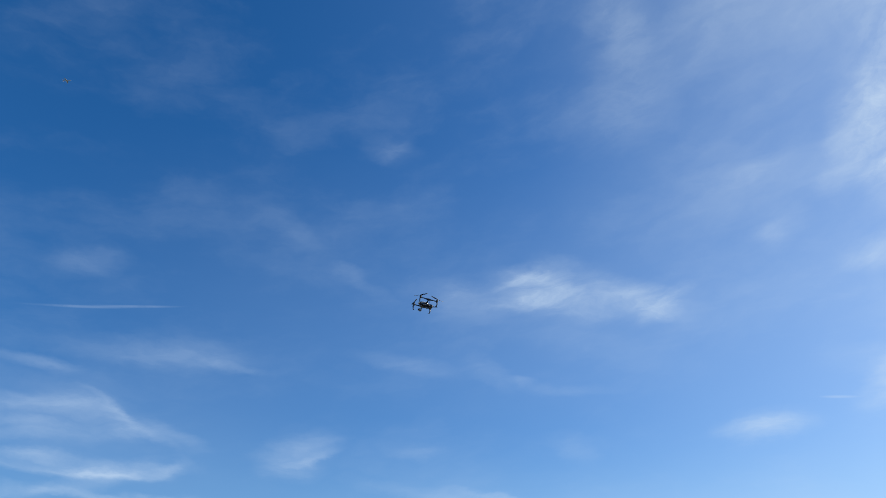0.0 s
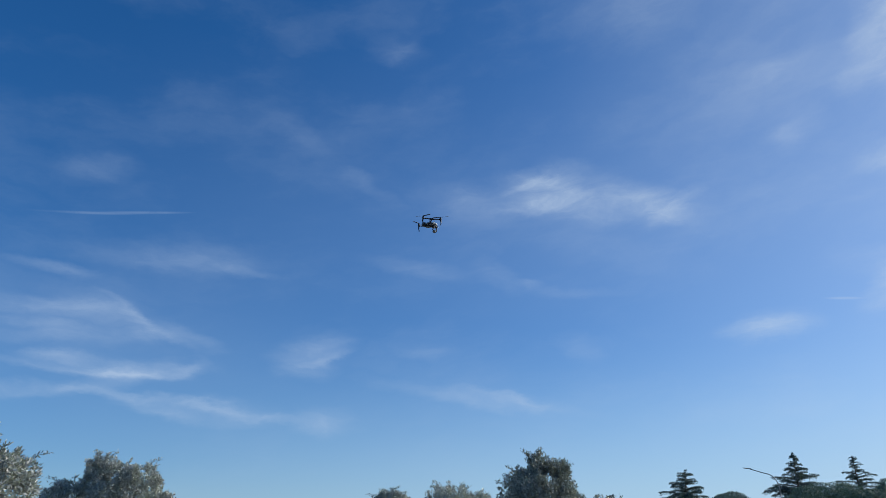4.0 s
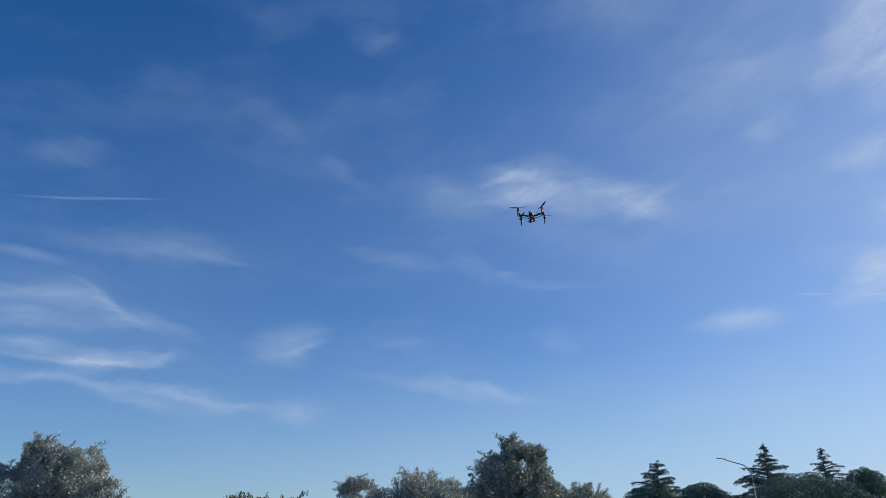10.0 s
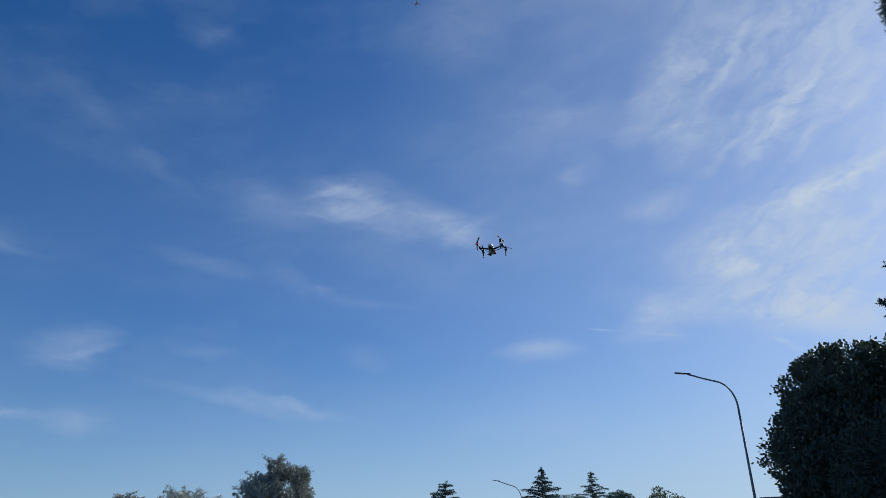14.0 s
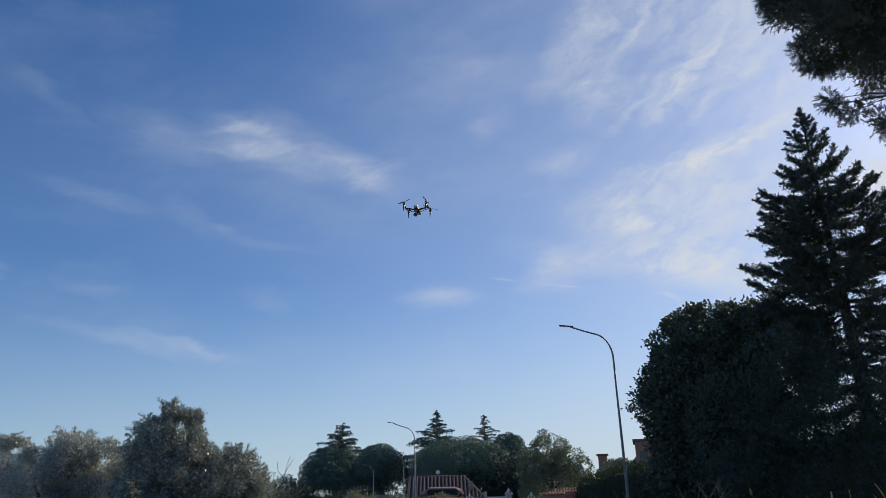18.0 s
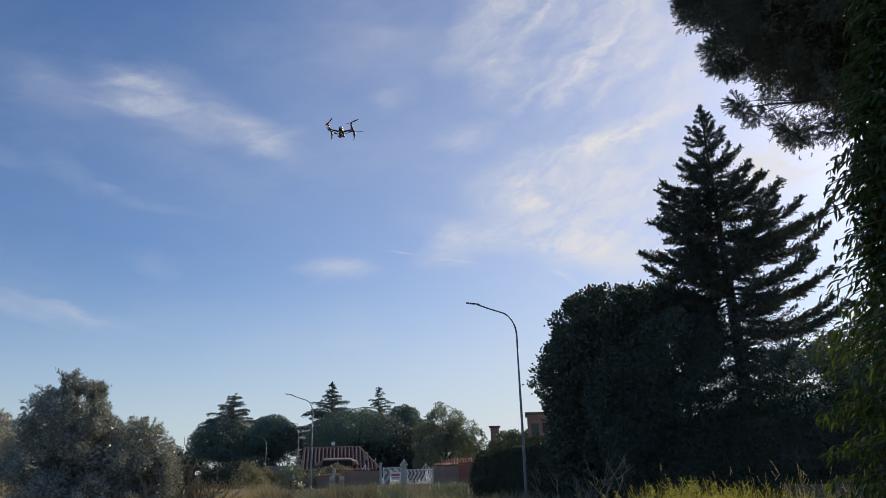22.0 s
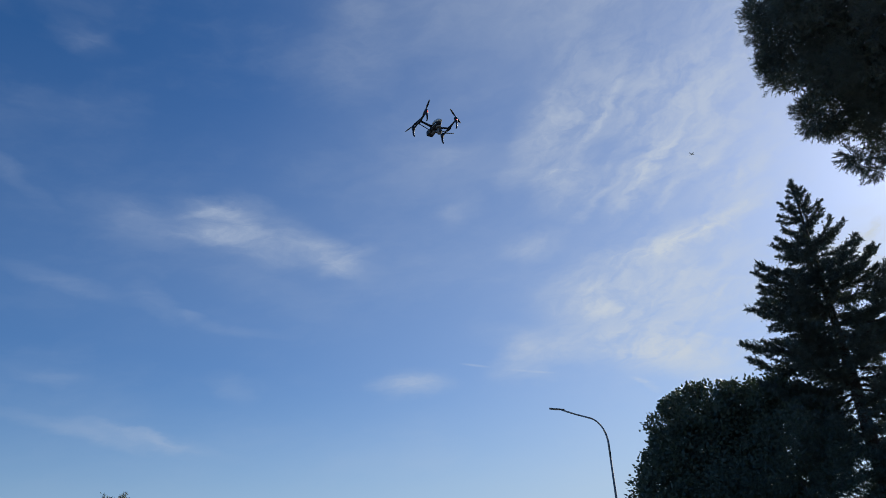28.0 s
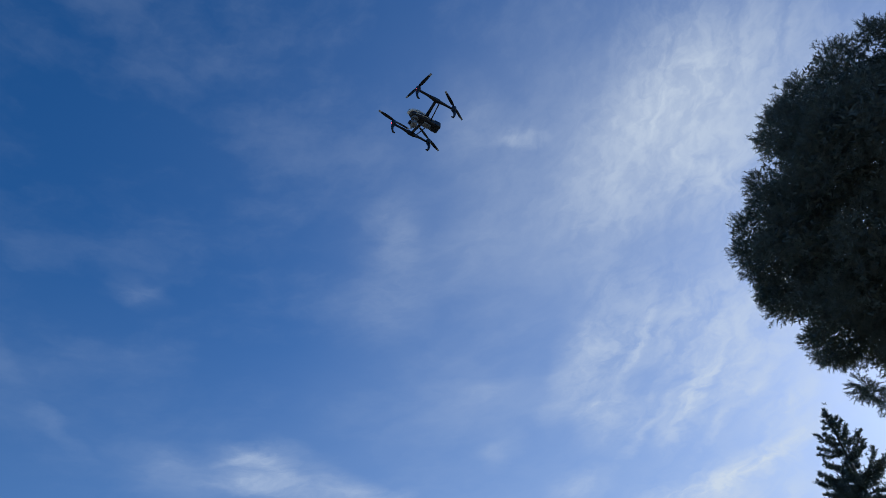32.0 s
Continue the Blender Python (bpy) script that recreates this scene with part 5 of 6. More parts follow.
# shrubbery in the same dark leaf, again as shade under the crowns
for gx, gy, gs in ((19.5, 104.0, 1.0), (26.5, 108.0, 1.15), (35.5, 102.0, 1.1), (31.0, 96.0, 0.9)):
    build_broadleaf("garden_tree", gx, gy, [(0, 0, 2.0 * gs, 3.4 * gs, 3.0, 1.9 * gs), (2.2, 0, 1.4, 3.0, 2.6, 1.4), (-2.2, 0, 1.4, 3.0, 2.6, 1.4)], 9000, int(gx), EVERGREEN, "low shrubbery among the pine trunks, coloured dark for the shade there", (0.34, 0.15), gap=-0.6)
for i, (bx, by, bs, m) in enumerate(((24.6, 60.5, 1.35, GARDEN), (26.2, 58.6, 1.15, GARDEN), (28.2, 58.5, 1.3, SCRUB), (22.5, 62.0, 1.2, SCRUB), (30.5, 56.5, 1.0, HEDGE), (20.0, 58.0, 1.3, SCRUB))):
    build_broadleaf("bush", bx, by, [(0, 0, bs * 0.75, bs, bs, bs * 0.8), (bs * 0.7, 0, bs * 0.5, bs * 0.7, bs * 0.7, bs * 0.6)], 3500, 80 + i, m, "rounded bush by the garden wall", (0.22, 0.08), group="bushes by the wall", trunk=0.05, category="bush")


# ---------------------------------------------------------------- street lamps
def build_lamp(x, y, top, arm, turn, label, z=None):
    """Tapered steel column, curved arm, flat head."""
    lamp = thing("street_lamp", x, y, label, "street lamp", "street lamps", z=z, turn=turn)
    h = top - (height(x, y) if z is None else z)
    finish("column", tube([(0, 0, -0.1), (0, 0, 1.2), (0, 0, h * 0.45), (0, 0, h * 0.761)], [0.072, 0.062, 0.047, 0.037], 12).mesh("column"), STEEL, lamp, smooth_faces=True)
    t = Tubes()
    pts, n = [(0, 0, h * 0.76)], 12
    for i in range(n + 1):
        a = radians(76) * i / n
        pts.append((0.72 * (1 - math.cos(a)), 0, h - 1.42 + 1.0 * math.sin(a)))
    last = pts[-1]
    pts += [((last[0] + arm * 0.8) / 2, 0, last[2] + 0.17), (arm * 0.82, 0, h - 0.07)]
    t.add(pts, [0.036] * 6 + [0.030] * (len(pts) - 6), 10)
    finish("arm", t.mesh("arm"), STEEL, lamp, "curved steel arm", True)
    z0 = pts[-1][2]
    bm = box(box(bmesh.new(), 0.10, -0.085, -0.016, 0.50, 0.085, 0.014, 0.008), -0.06, -0.045, -0.022, 0.099, 0.045, 0.022, 0.012)
    head = part("head", bm, LAMP_DARK, lamp, "flat dark lamp head", False, pose(arm * 0.79, 0, z0 + 0.01, 0, -9, 0))
    bm = box(bmesh.new(), 0.16, -0.07, -0.024, 0.46, 0.07, -0.0165, 0.003)
    part("lens", bm, GLASS_PALE, head, "pale lamp glass")
    bm = lathe(bmesh.new(), [(0.14, -0.1), (0.14, 0.05), (0.10, 0.14), (0.095, 0.3)], 12)
    part("base_collar", bm, STEEL, lamp)
    return lamp


LAMP_TURN = 142.0
build_lamp(18.0, 20.7, 8.32, 1.86, LAMP_TURN, "tall grey steel street lamp with a curved arm")
build_lamp(21.85, 49.7, 7.95, 2.0, 158, "far grey steel street lamp with a curved arm")
build_lamp(28.5, 68.5, 7.4, 2.0, 158, "far grey steel street lamp with a curved arm")
build_lamp(32.4, 88.5, 7.6, 2.0, 158, "far grey steel street lamp with a curved arm")
build_lamp(34.6, 108.9, 7.0, 2.0, 158, "far grey steel street lamp with a curved arm")


# ---------------------------------------------------------------- houses, walls and gate
def frame_on(name, a, b, label, category, z, kind="", group=""):
    """A thing whose x axis runs from point a to point b on the ground."""
    return thing(name, a[0], a[1], label, category, group, z=z, turn=math.degrees(math.atan2(b[1] - a[1], b[0] - a[0])), kind=kind), math.hypot(b[0] - a[0], b[1] - a[1])


def rib_mesh(name, ln, r):
    """One row of rounded roof tiles, overlapping course by course."""
    v, f, k = [], [], max(2, int(ln / 0.34))
    for i in range(k):
        for s, (y, lift, rr) in enumerate(((i * ln / k, 0.02, r), ((i + 1.12) * ln / k, 0.0, r * 0.88))):
            for j in range(7):
                a = math.pi * j / 6
                v.append((-rr * math.cos(a), y, rr * math.sin(a) + lift))
        o = i * 14
        f += [(o + j, o + j + 1, o + 8 + j, o + 7 + j) for j in range(6)]
        f.append(tuple(o + j for j in reversed(range(7))))
    me = bpy.data.meshes.new(name)
    me.from_pydata(v, [], f)
    me.update()
    return me


def build_house():
    """Single-storey house with a hipped, ribbed tile roof and a loggia drawn as a flat dark panel."""
    a, b = (28.2, 65.9), (34.4, 63.0)
    house, ln = frame_on("house", a, b, "single-storey plastered house with a ribbed terracotta roof", "house", 0.9)
    deep, eave, ridge = 6.0, 1.75, 3.95
    bm = bmesh.new()
    box(bm, 0.3, 0.3, 0, ln - 0.3, deep - 0.3, eave)
    part("wall", bm, PLASTER, house, "plastered house wall")
    v = [(-0.3, -0.3, eave), (ln + 0.3, -0.3, eave), (ln + 0.3, deep + 0.3, eave), (-0.3, deep + 0.3, eave), (-0.3, deep / 2, ridge), (ln - 1.6, deep / 2, ridge)]
    me = bpy.data.meshes.new("roof")
    me.from_pydata(v + [(x, y, z - 0.12) for x, y, z in v[:4]], [], [(0, 1, 5, 4), (2, 3, 4, 5), (1, 2, 5), (3, 0, 4), (9, 8, 7, 6), (0, 6, 7, 1), (1, 7, 8, 2), (2, 8, 9, 3), (3, 9, 6, 0)])
    me.update()
    roof = finish("roof", me, ROOF_SHADE, house, "weathered terracotta roof, its sheet darkened like shade between the ribs")
    slope = math.atan2(ridge - eave, deep / 2 + 0.3)
    full = math.hypot(ridge - eave, deep / 2 + 0.3)
    whole, count = rib_mesh("roof_rib", full, 0.13), int((ln + 0.6) / 0.36)
    whole.materials.append(ROOF_DARK)
    for i in range(count):
        x = -0.22 + i * (ln + 0.5) / count
        cut = min(1.0, (ln + 0.3 - x) / 1.9)
        if cut < 0.12:
            continue
        data = whole
        if cut < 0.99:
            data = rib_mesh("roof_rib", full * cut, 0.13)
            data.materials.append(ROOF_DARK)
        ob = new("roof_rib", data)
        ob.parent, ob.matrix_basis = roof, pose(x, -0.3, eave + 0.01, math.degrees(slope), 0, 0)
    t = Tubes()
    t.add([(-0.3, deep / 2, ridge + 0.03), (ln - 1.6, deep / 2, ridge + 0.03)], [0.12, 0.12], 8)
    t.add([(ln - 1.6, deep / 2, ridge + 0.03), (ln + 0.3, -0.3, eave + 0.05)], [0.11, 0.11], 8)
    t.add([(-0.28, deep / 2, ridge + 0.03), (-0.28, -0.3, eave + 0.05)], [0.10, 0.10], 8)
    finish("ridge_tiles", t.mesh("ridge_tiles"), ROOF_DARK, roof)
    # loggia dormer in the front slope; a dark panel paints the shade inside it
    x0, x1 = 1.5, 4.6
    bm = bmesh.new()
    box(bm, x0, -0.1, eave + 0.1, x1, 1.3, eave + 0.75)
    part("dormer", bm, PLASTER, house, "pale dormer cheeks")
    me = bpy.data.meshes.new("dormer_roof")
    me.from_pydata([(x0 - 0.5, -0.35, eave + 0.42), (x0 + 0.3, -0.35, eave + 1.0), (x1 - 0.3, -0.35, eave + 1.0), (x1 + 0.5, -0.35, eave + 0.42), (x0 + 0.3, 1.9, eave + 1.25), (x1 - 0.3, 1.9, eave + 1.25), (x0 - 0.5, 1.2, eave + 0.9), (x1 + 0.5, 1.2, eave + 0.9)],
                   [], [(0, 1, 4, 6), (1, 2, 5, 4), (2, 3, 7, 5), (3, 2, 1, 0)])
    me.update()
    finish("dormer_roof", me, ROOF_DARK, house, "tiled dormer roof")
    trim = Tubes()
    trim.add([(x0 - 0.5, -0.4, eave + 0.42), (x0 + 0.3, -0.4, eave + 0.98), (x1 - 0.3, -0.4, eave + 0.98), (x1 + 0.5, -0.4, eave + 0.42)], [0.045] * 4, 6)
    finish("dormer_trim", trim.mesh("dormer_trim"), PLASTER, house, "pale arched dormer trim")
    bm = box(bmesh.new(), x0 + 0.1, -0.385, eave + 0.36, x1 - 0.1, -0.36, eave + 0.88, 0.01)
    win = part("window", bm, LOGGIA_SHADE, house, "flat dark panel painted as the loggia's shaded inside")
    part("mullion", box(bmesh.new(), (x0 + x1) / 2 - 0.04, -0.41, eave + 0.42, (x0 + x1) / 2 + 0.04, -0.388, eave + 0.82), PLASTER, win)
    chim = part("chimney", box(bmesh.new(), ln - 1.06, 0.98, eave + 0.4, ln - 0.84, 1.2, eave + 1.55, 0.02), PLASTER, house, "pale chimney stack")
    part("chimney_cap", box(bmesh.new(), ln - 1.12, 0.92, eave + 1.555, ln - 0.78, 1.26, eave + 1.63, 0.02), WHITE_STONE, chim)
    dish = part("satellite_dish", lathe(bmesh.new(), [(0.02, -0.02), (0.10, 0.01), (0.18, 0.045), (0.21, 0.065), (0.18, 0.055), (0.02, 0.0)], 16, pose(2.6, deep / 2 - 0.15, ridge + 0.42, 78, 0, 10)), WHITE_IRON, house, "round white satellite dish", True)
    finish("dish_mast", tube([(2.6, deep / 2, ridge - 0.05), (2.6, deep / 2, ridge + 0.45)], [0.025, 0.025], 6).mesh("dish_mast"), STEEL, dish)


def coped_wall(a, b, low, top, mat, label, tiles=True):
    """Garden wall with a coping of rounded tiles."""
    wall, ln = frame_on("wall", a, b, label, "wall", 0, "structure")
    body = part("masonry", box(bmesh.new(), 0, 0, low, ln, 0.35, top, 0.02), mat, wall)
    if tiles:
        data = rib_mesh("coping_tile", 0.55, 0.10)
        data.materials.append(TERRACOTTA)
        for i in range(int(ln / 0.24)):
            ob = new("coping_tile", data)
            ob.parent, ob.matrix_basis = body, pose(0.12 + i * 0.24, -0.1, top + 0.02 + 0.01 * math.sin(i * 2.3), 14, 0, 0)
    return wall, ln


def bar_curve(t, x, z0, z1, swing, r=0.014):
    t.add([(x, 0, z0), (x + swing, 0, z0 + (z1 - z0) * 0.25), (x, 0, (z0 + z1) / 2), (x - swing, 0, z0 + (z1 - z0) * 0.75), (x, 0, z1)], [r] * 5, 5)


def build_fence(name, a, b, low, top, bars, label, crest=False):
    """White iron panel: rails and wavy bars."""
    fence, ln = frame_on(name, a, b, label, "fence" if name != "gate" else "gate", low)
    h = top - low
    for z in (0.06, h - 0.06):
        finish("rail", tube([(0, 0, z), (ln, 0, z)], [0.036, 0.036], 6).mesh("rail"), WHITE_IRON, fence)
    for x in (0.02, ln - 0.02):
        finish("stile", tube([(x, 0, 0), (x, 0, h)], [0.03, 0.03], 6).mesh("stile"), WHITE_IRON, fence)
    t = Tubes()
    bar_curve(t, 0, 0.06, h - 0.06, 0.06, 0.024)
    data = t.mesh("bar")
    data.materials.append(WHITE_IRON)
    for i in range(bars):
        ob = new("bar", data)
        ob.parent, ob.matrix_basis = fence, pose(ln * (i + 0.7) / (bars + 0.4), 0, 0)
    return fence, ln, h


def build_entrance():
    wl, _ = coped_wall((25.1, 55.9), (27.0, 55.0), 0.6, 2.0, BROWN_WALL, "low brown garden wall with a tile coping")
    coped_wall((27.15, 54.95), (29.62, 53.7), 0.6, 2.38, BROWN_WALL, "brown plastered garden wall with terracotta coping")
    for x, y, w, z0, z1, lab in ((26.05, 55.15, 0.42, 0.5, 2.02, "pale stone wall pier with a meter box"), (26.75, 54.8, 0.42, 0.5, 2.02, "pale stone wall pier with a meter box")):
        pier = thing("pier", x, y, lab, "pier", "pale piers", z=0, turn=-26)
        part("shaft", box(bmesh.new(), -w / 2, -0.25, z0, w / 2, 0.25, z1, 0.02), WHITE_STONE, pier)
        part("panel", box(bmesh.new(), -w / 2 + 0.06, -0.275, z0 + 0.5, w / 2 - 0.06, -0.252, z1 - 0.3, 0.01), PLASTER, pier, "beige panel")
    for x, y, z1 in ((26.25, 55.2, 2.65), (29.72, 53.55, 3.0), (31.30, 52.72, 2.9), (31.52, 52.6, 2.85), (33.55, 51.35, 2.5)):
        post = thing("gate_post", x, y, "square white-painted gate post with a cap", "post", "white gate posts", z=0, turn=-28)
        part("shaft", box(bmesh.new(), -0.11, -0.11, 0.8, 0.11, 0.11, z1 - 0.1, 0.012), WHITE_STONE, post)
        part("cap", box(bmesh.new(), -0.14, -0.14, z1 - 0.097, 0.14, 0.14, z1, 0.02), WHITE_STONE, post)
    gate, ln, h = build_fence("gate", (29.85, 53.4), (31.2, 52.72), 0.9, 2.62, 15, "white wrought-iron gate with wavy bars")
    sign = thing("sale_board", 30.35, 53.02, "white board with red lettering tied to the gate", "sign", z=1.6, turn=-27)
    part("board", box(bmesh.new(), 0, -0.012, 0, 0.85, 0.012, 0.62, 0.004), WHITE_IRON, sign)
    part("lettering", box(box(bmesh.new(), 0.08, -0.02, 0.33, 0.77, -0.0125, 0.47), 0.12, -0.02, 0.12, 0.73, -0.0125, 0.2), RED_INK, sign, "red lettering bars")
    build_fence("fence", (31.62, 52.5), (33.45, 51.45), 1.18, 2.42, 18, "white wrought-iron fence with wavy bars")
    coped_wall((31.6, 52.48), (33.5, 51.4), 0.5, 1.16, BROWN_WALL, "low brown wall under the white fence", False)
    # white finials like small gables over wall and gate
    for x, y, z in ((28.6, 54.15, 2.42), (31.42, 52.62, 2.75), (33.0, 51.7, 2.4)):
        fin = thing("finial", x, y, "white pointed wall ornament", "ornament", "white ornaments", z=z, turn=-27)
        t = Tubes()
        t.add([(-0.32, 0, 0), (0, 0, 0.42), (0.32, 0, 0)], [0.05, 0.05, 0.05], 6)
        finish("gable", t.mesh("gable"), WHITE_IRON, fin)
        finish("cross_bar", tube([(0, 0, 0.0), (0, 0, 0.5)], [0.035, 0.03], 6).mesh("cross_bar"), WHITE_IRON, fin)
    coped_wall((31.4, 48.0), (33.0, 46.9), 0.4, 2.5, BROWN_WALL, "brown brick outbuilding wall with tile eaves")
    coped_wall((33.05, 46.9), (34.5, 46.0), 0.4, 2.62, RED_WALL, "red plastered outbuilding wall with tile eaves")
    shed, ln = frame_on("outbuilding", (35.4, 52.6), (38.3, 50.6), "low outbuilding with a sloping terracotta roof", "building", 0.9)
    part("wall", box(bmesh.new(), 0, 0.3, 0, ln, 2.5, 1.7), RED_WALL, shed, "red plaster wall")
    rf = part("roof", box(bmesh.new(), -0.2, -0.1, -0.06, ln + 0.2, 2.9, 0.0), TERRACOTTA, shed, "terracotta roof", False, pose(0, 0, 1.72, 12, 0, 0))
    data = rib_mesh("roof_rib", 3.0, 0.09)
    data.materials.append(TERRACOTTA)
    for i in range(int((ln + 0.3) / 0.25)):
        ob = new("roof_rib", data)
        ob.parent, ob.matrix_basis = rf, pose(-0.1 + i * 0.25, -0.1, 0.01)


def build_far_buildings():
    for x, y, w, d, top, lab, n in ((48.8, 62.6, 0.9, 0.9, 6.9, "brick chimney block of a far house", 0), (40.3, 45.2, 2.2, 3.0, 6.55, "flat-roofed brick building behind the hedge", 2)):
        b = thing("brick_building", x, y, lab, "building", z=0.6, turn=-40)
        part("wall", box(bmesh.new(), -w / 2, -d / 2, 0, w / 2, d / 2, top - 0.6 - 0.18, 0.01), BRICK, b, "orange brick wall")
        part("roof", box(bmesh.new(), -w / 2 - 0.15, -d / 2 - 0.15, top - 0.6 - 0.176, w / 2 + 0.15, d / 2 + 0.15, top - 0.6, 0.02), TUFF, b, "flat concrete cap")
        for i in range(n):
            win = part("window", box(bmesh.new(), -0.8 + i * 0.9, -d / 2 - 0.02, top - 2.6, -0.2 + i * 0.9, -d / 2 - 0.003, top - 1.5, 0.005), WINDOW, b, "dark window")
            part("sill", box(bmesh.new(), -0.86 + i * 0.9, -d / 2 - 0.08, top - 2.68, -0.14 + i * 0.9, -d / 2 - 0.003, top - 2.604), TUFF, win)
    vill = thing("far_house", 26.5, 74.0, "small far house with a tiled roof among the trees", "house", z=0.9, turn=-20)
    part("wall", box(bmesh.new(), 0, 0, 0, 3.2, 3, 1.6), BROWN_WALL, vill, "brown wall")
    me = bpy.data.meshes.new("roof")
    me.from_pydata([(-0.3, -0.3, 1.6), (3.5, -0.3, 1.6), (3.5, 3.3, 1.6), (-0.3, 3.3, 1.6), (0.6, 1.5, 2.5), (2.6, 1.5, 2.5)], [], [(0, 1, 5, 4), (2, 3, 4, 5), (1, 2, 5), (3, 0, 4), (3, 2, 1, 0)])
    finish("roof", me, ROOF_DARK, vill, "tiled hip roof")


def build_road_sign():
    sign = thing("road_sign", 9.95, 35.8, "small white street sign on a thin post", "sign", turn=38)
    finish("post", tube([(0, 0, -0.1), (0, 0, 1.60)], [0.022, 0.022], 8).mesh("post"), STEEL, sign)
    part("board", box(bmesh.new(), -0.21, -0.05, 1.42, 0.21, -0.032, 1.60, 0.006), WHITE_IRON, sign, "white sign board")
    part("lettering", box(box(bmesh.new(), -0.12, -0.056, 1.52, 0.12, -0.0505, 1.55), -0.10, -0.056, 1.46, 0.10, -0.0505, 1.49), DARK_INK, sign, "dark lettering bars")


build_house()
build_entrance()
build_far_buildings()
build_road_sign()


# ---------------------------------------------------------------- low block wall
def build_block_wall():
    a, b = (14.05, 7.9), (13.1, 1.2)
    wall, ln = frame_on("low_wall", a, b, "low wall of rough tuff blocks below the hedge", "wall", 0.1, "structure")
    core = part("core", box(bmesh.new(), 0, 0.03, 0, ln, 0.27, 1.16), MORTAR, wall, "recessed mortar")
    shapes = []
    for k in range(4):
        me = bpy.data.meshes.new("block")
        bm = box(bmesh.new(), 0, 0, 0, 0.375, 0.3, 0.215, 0.012)
        for v in bm.verts:
            v.co += Vector([random.uniform(-0.006, 0.006) for _ in range(3)])
        bm.to_mesh(me)
        bm.free()
        me.materials.append(TUFF)
        shapes.append(me)
    for row in range(5):
        for i in range(int(ln / 0.39)):
            ob = new("block", shapes[(i * 3 + row) % 4])
            ob.parent, ob.matrix_basis = core, pose(i * 0.39 + (0.19 if row % 2 else 0.0), random.uniform(-0.006, 0.006), 0.02 + row * 0.232)


build_block_wall()


# ---------------------------------------------------------------- the drone
MOTORS = ((0.21, 0.182), (-0.21, 0.182), (0.21, -0.182), (-0.21, -0.182))


def hull(bm, rows, sides=18, power=0.75):
    """A rounded body from cross sections (y, half width, bottom, top)."""
    rings = []
    for y, w, lo, hi in rows:
        ring = []
        for k in range(sides):
            a = 2 * math.pi * k / sides
            c, s = math.cos(a), math.sin(a)
            ring.append(bm.verts.new((w * math.copysign(abs(c) ** power, c), y, (lo + hi) / 2 + (hi - lo) / 2 * math.copysign(abs(s) ** power, s))))
        rings.append(ring)
    for a, b in zip(rings, rings[1:]):
        for k in range(sides):
            bm.faces.new((a[k], a[(k + 1) % sides], b[(k + 1) % sides], b[k]))
    bm.faces.new(list(reversed(rings[0])))
    bm.faces.new(rings[-1])
    bmesh.ops.recalc_face_normals(bm, faces=bm.faces)
    return bm


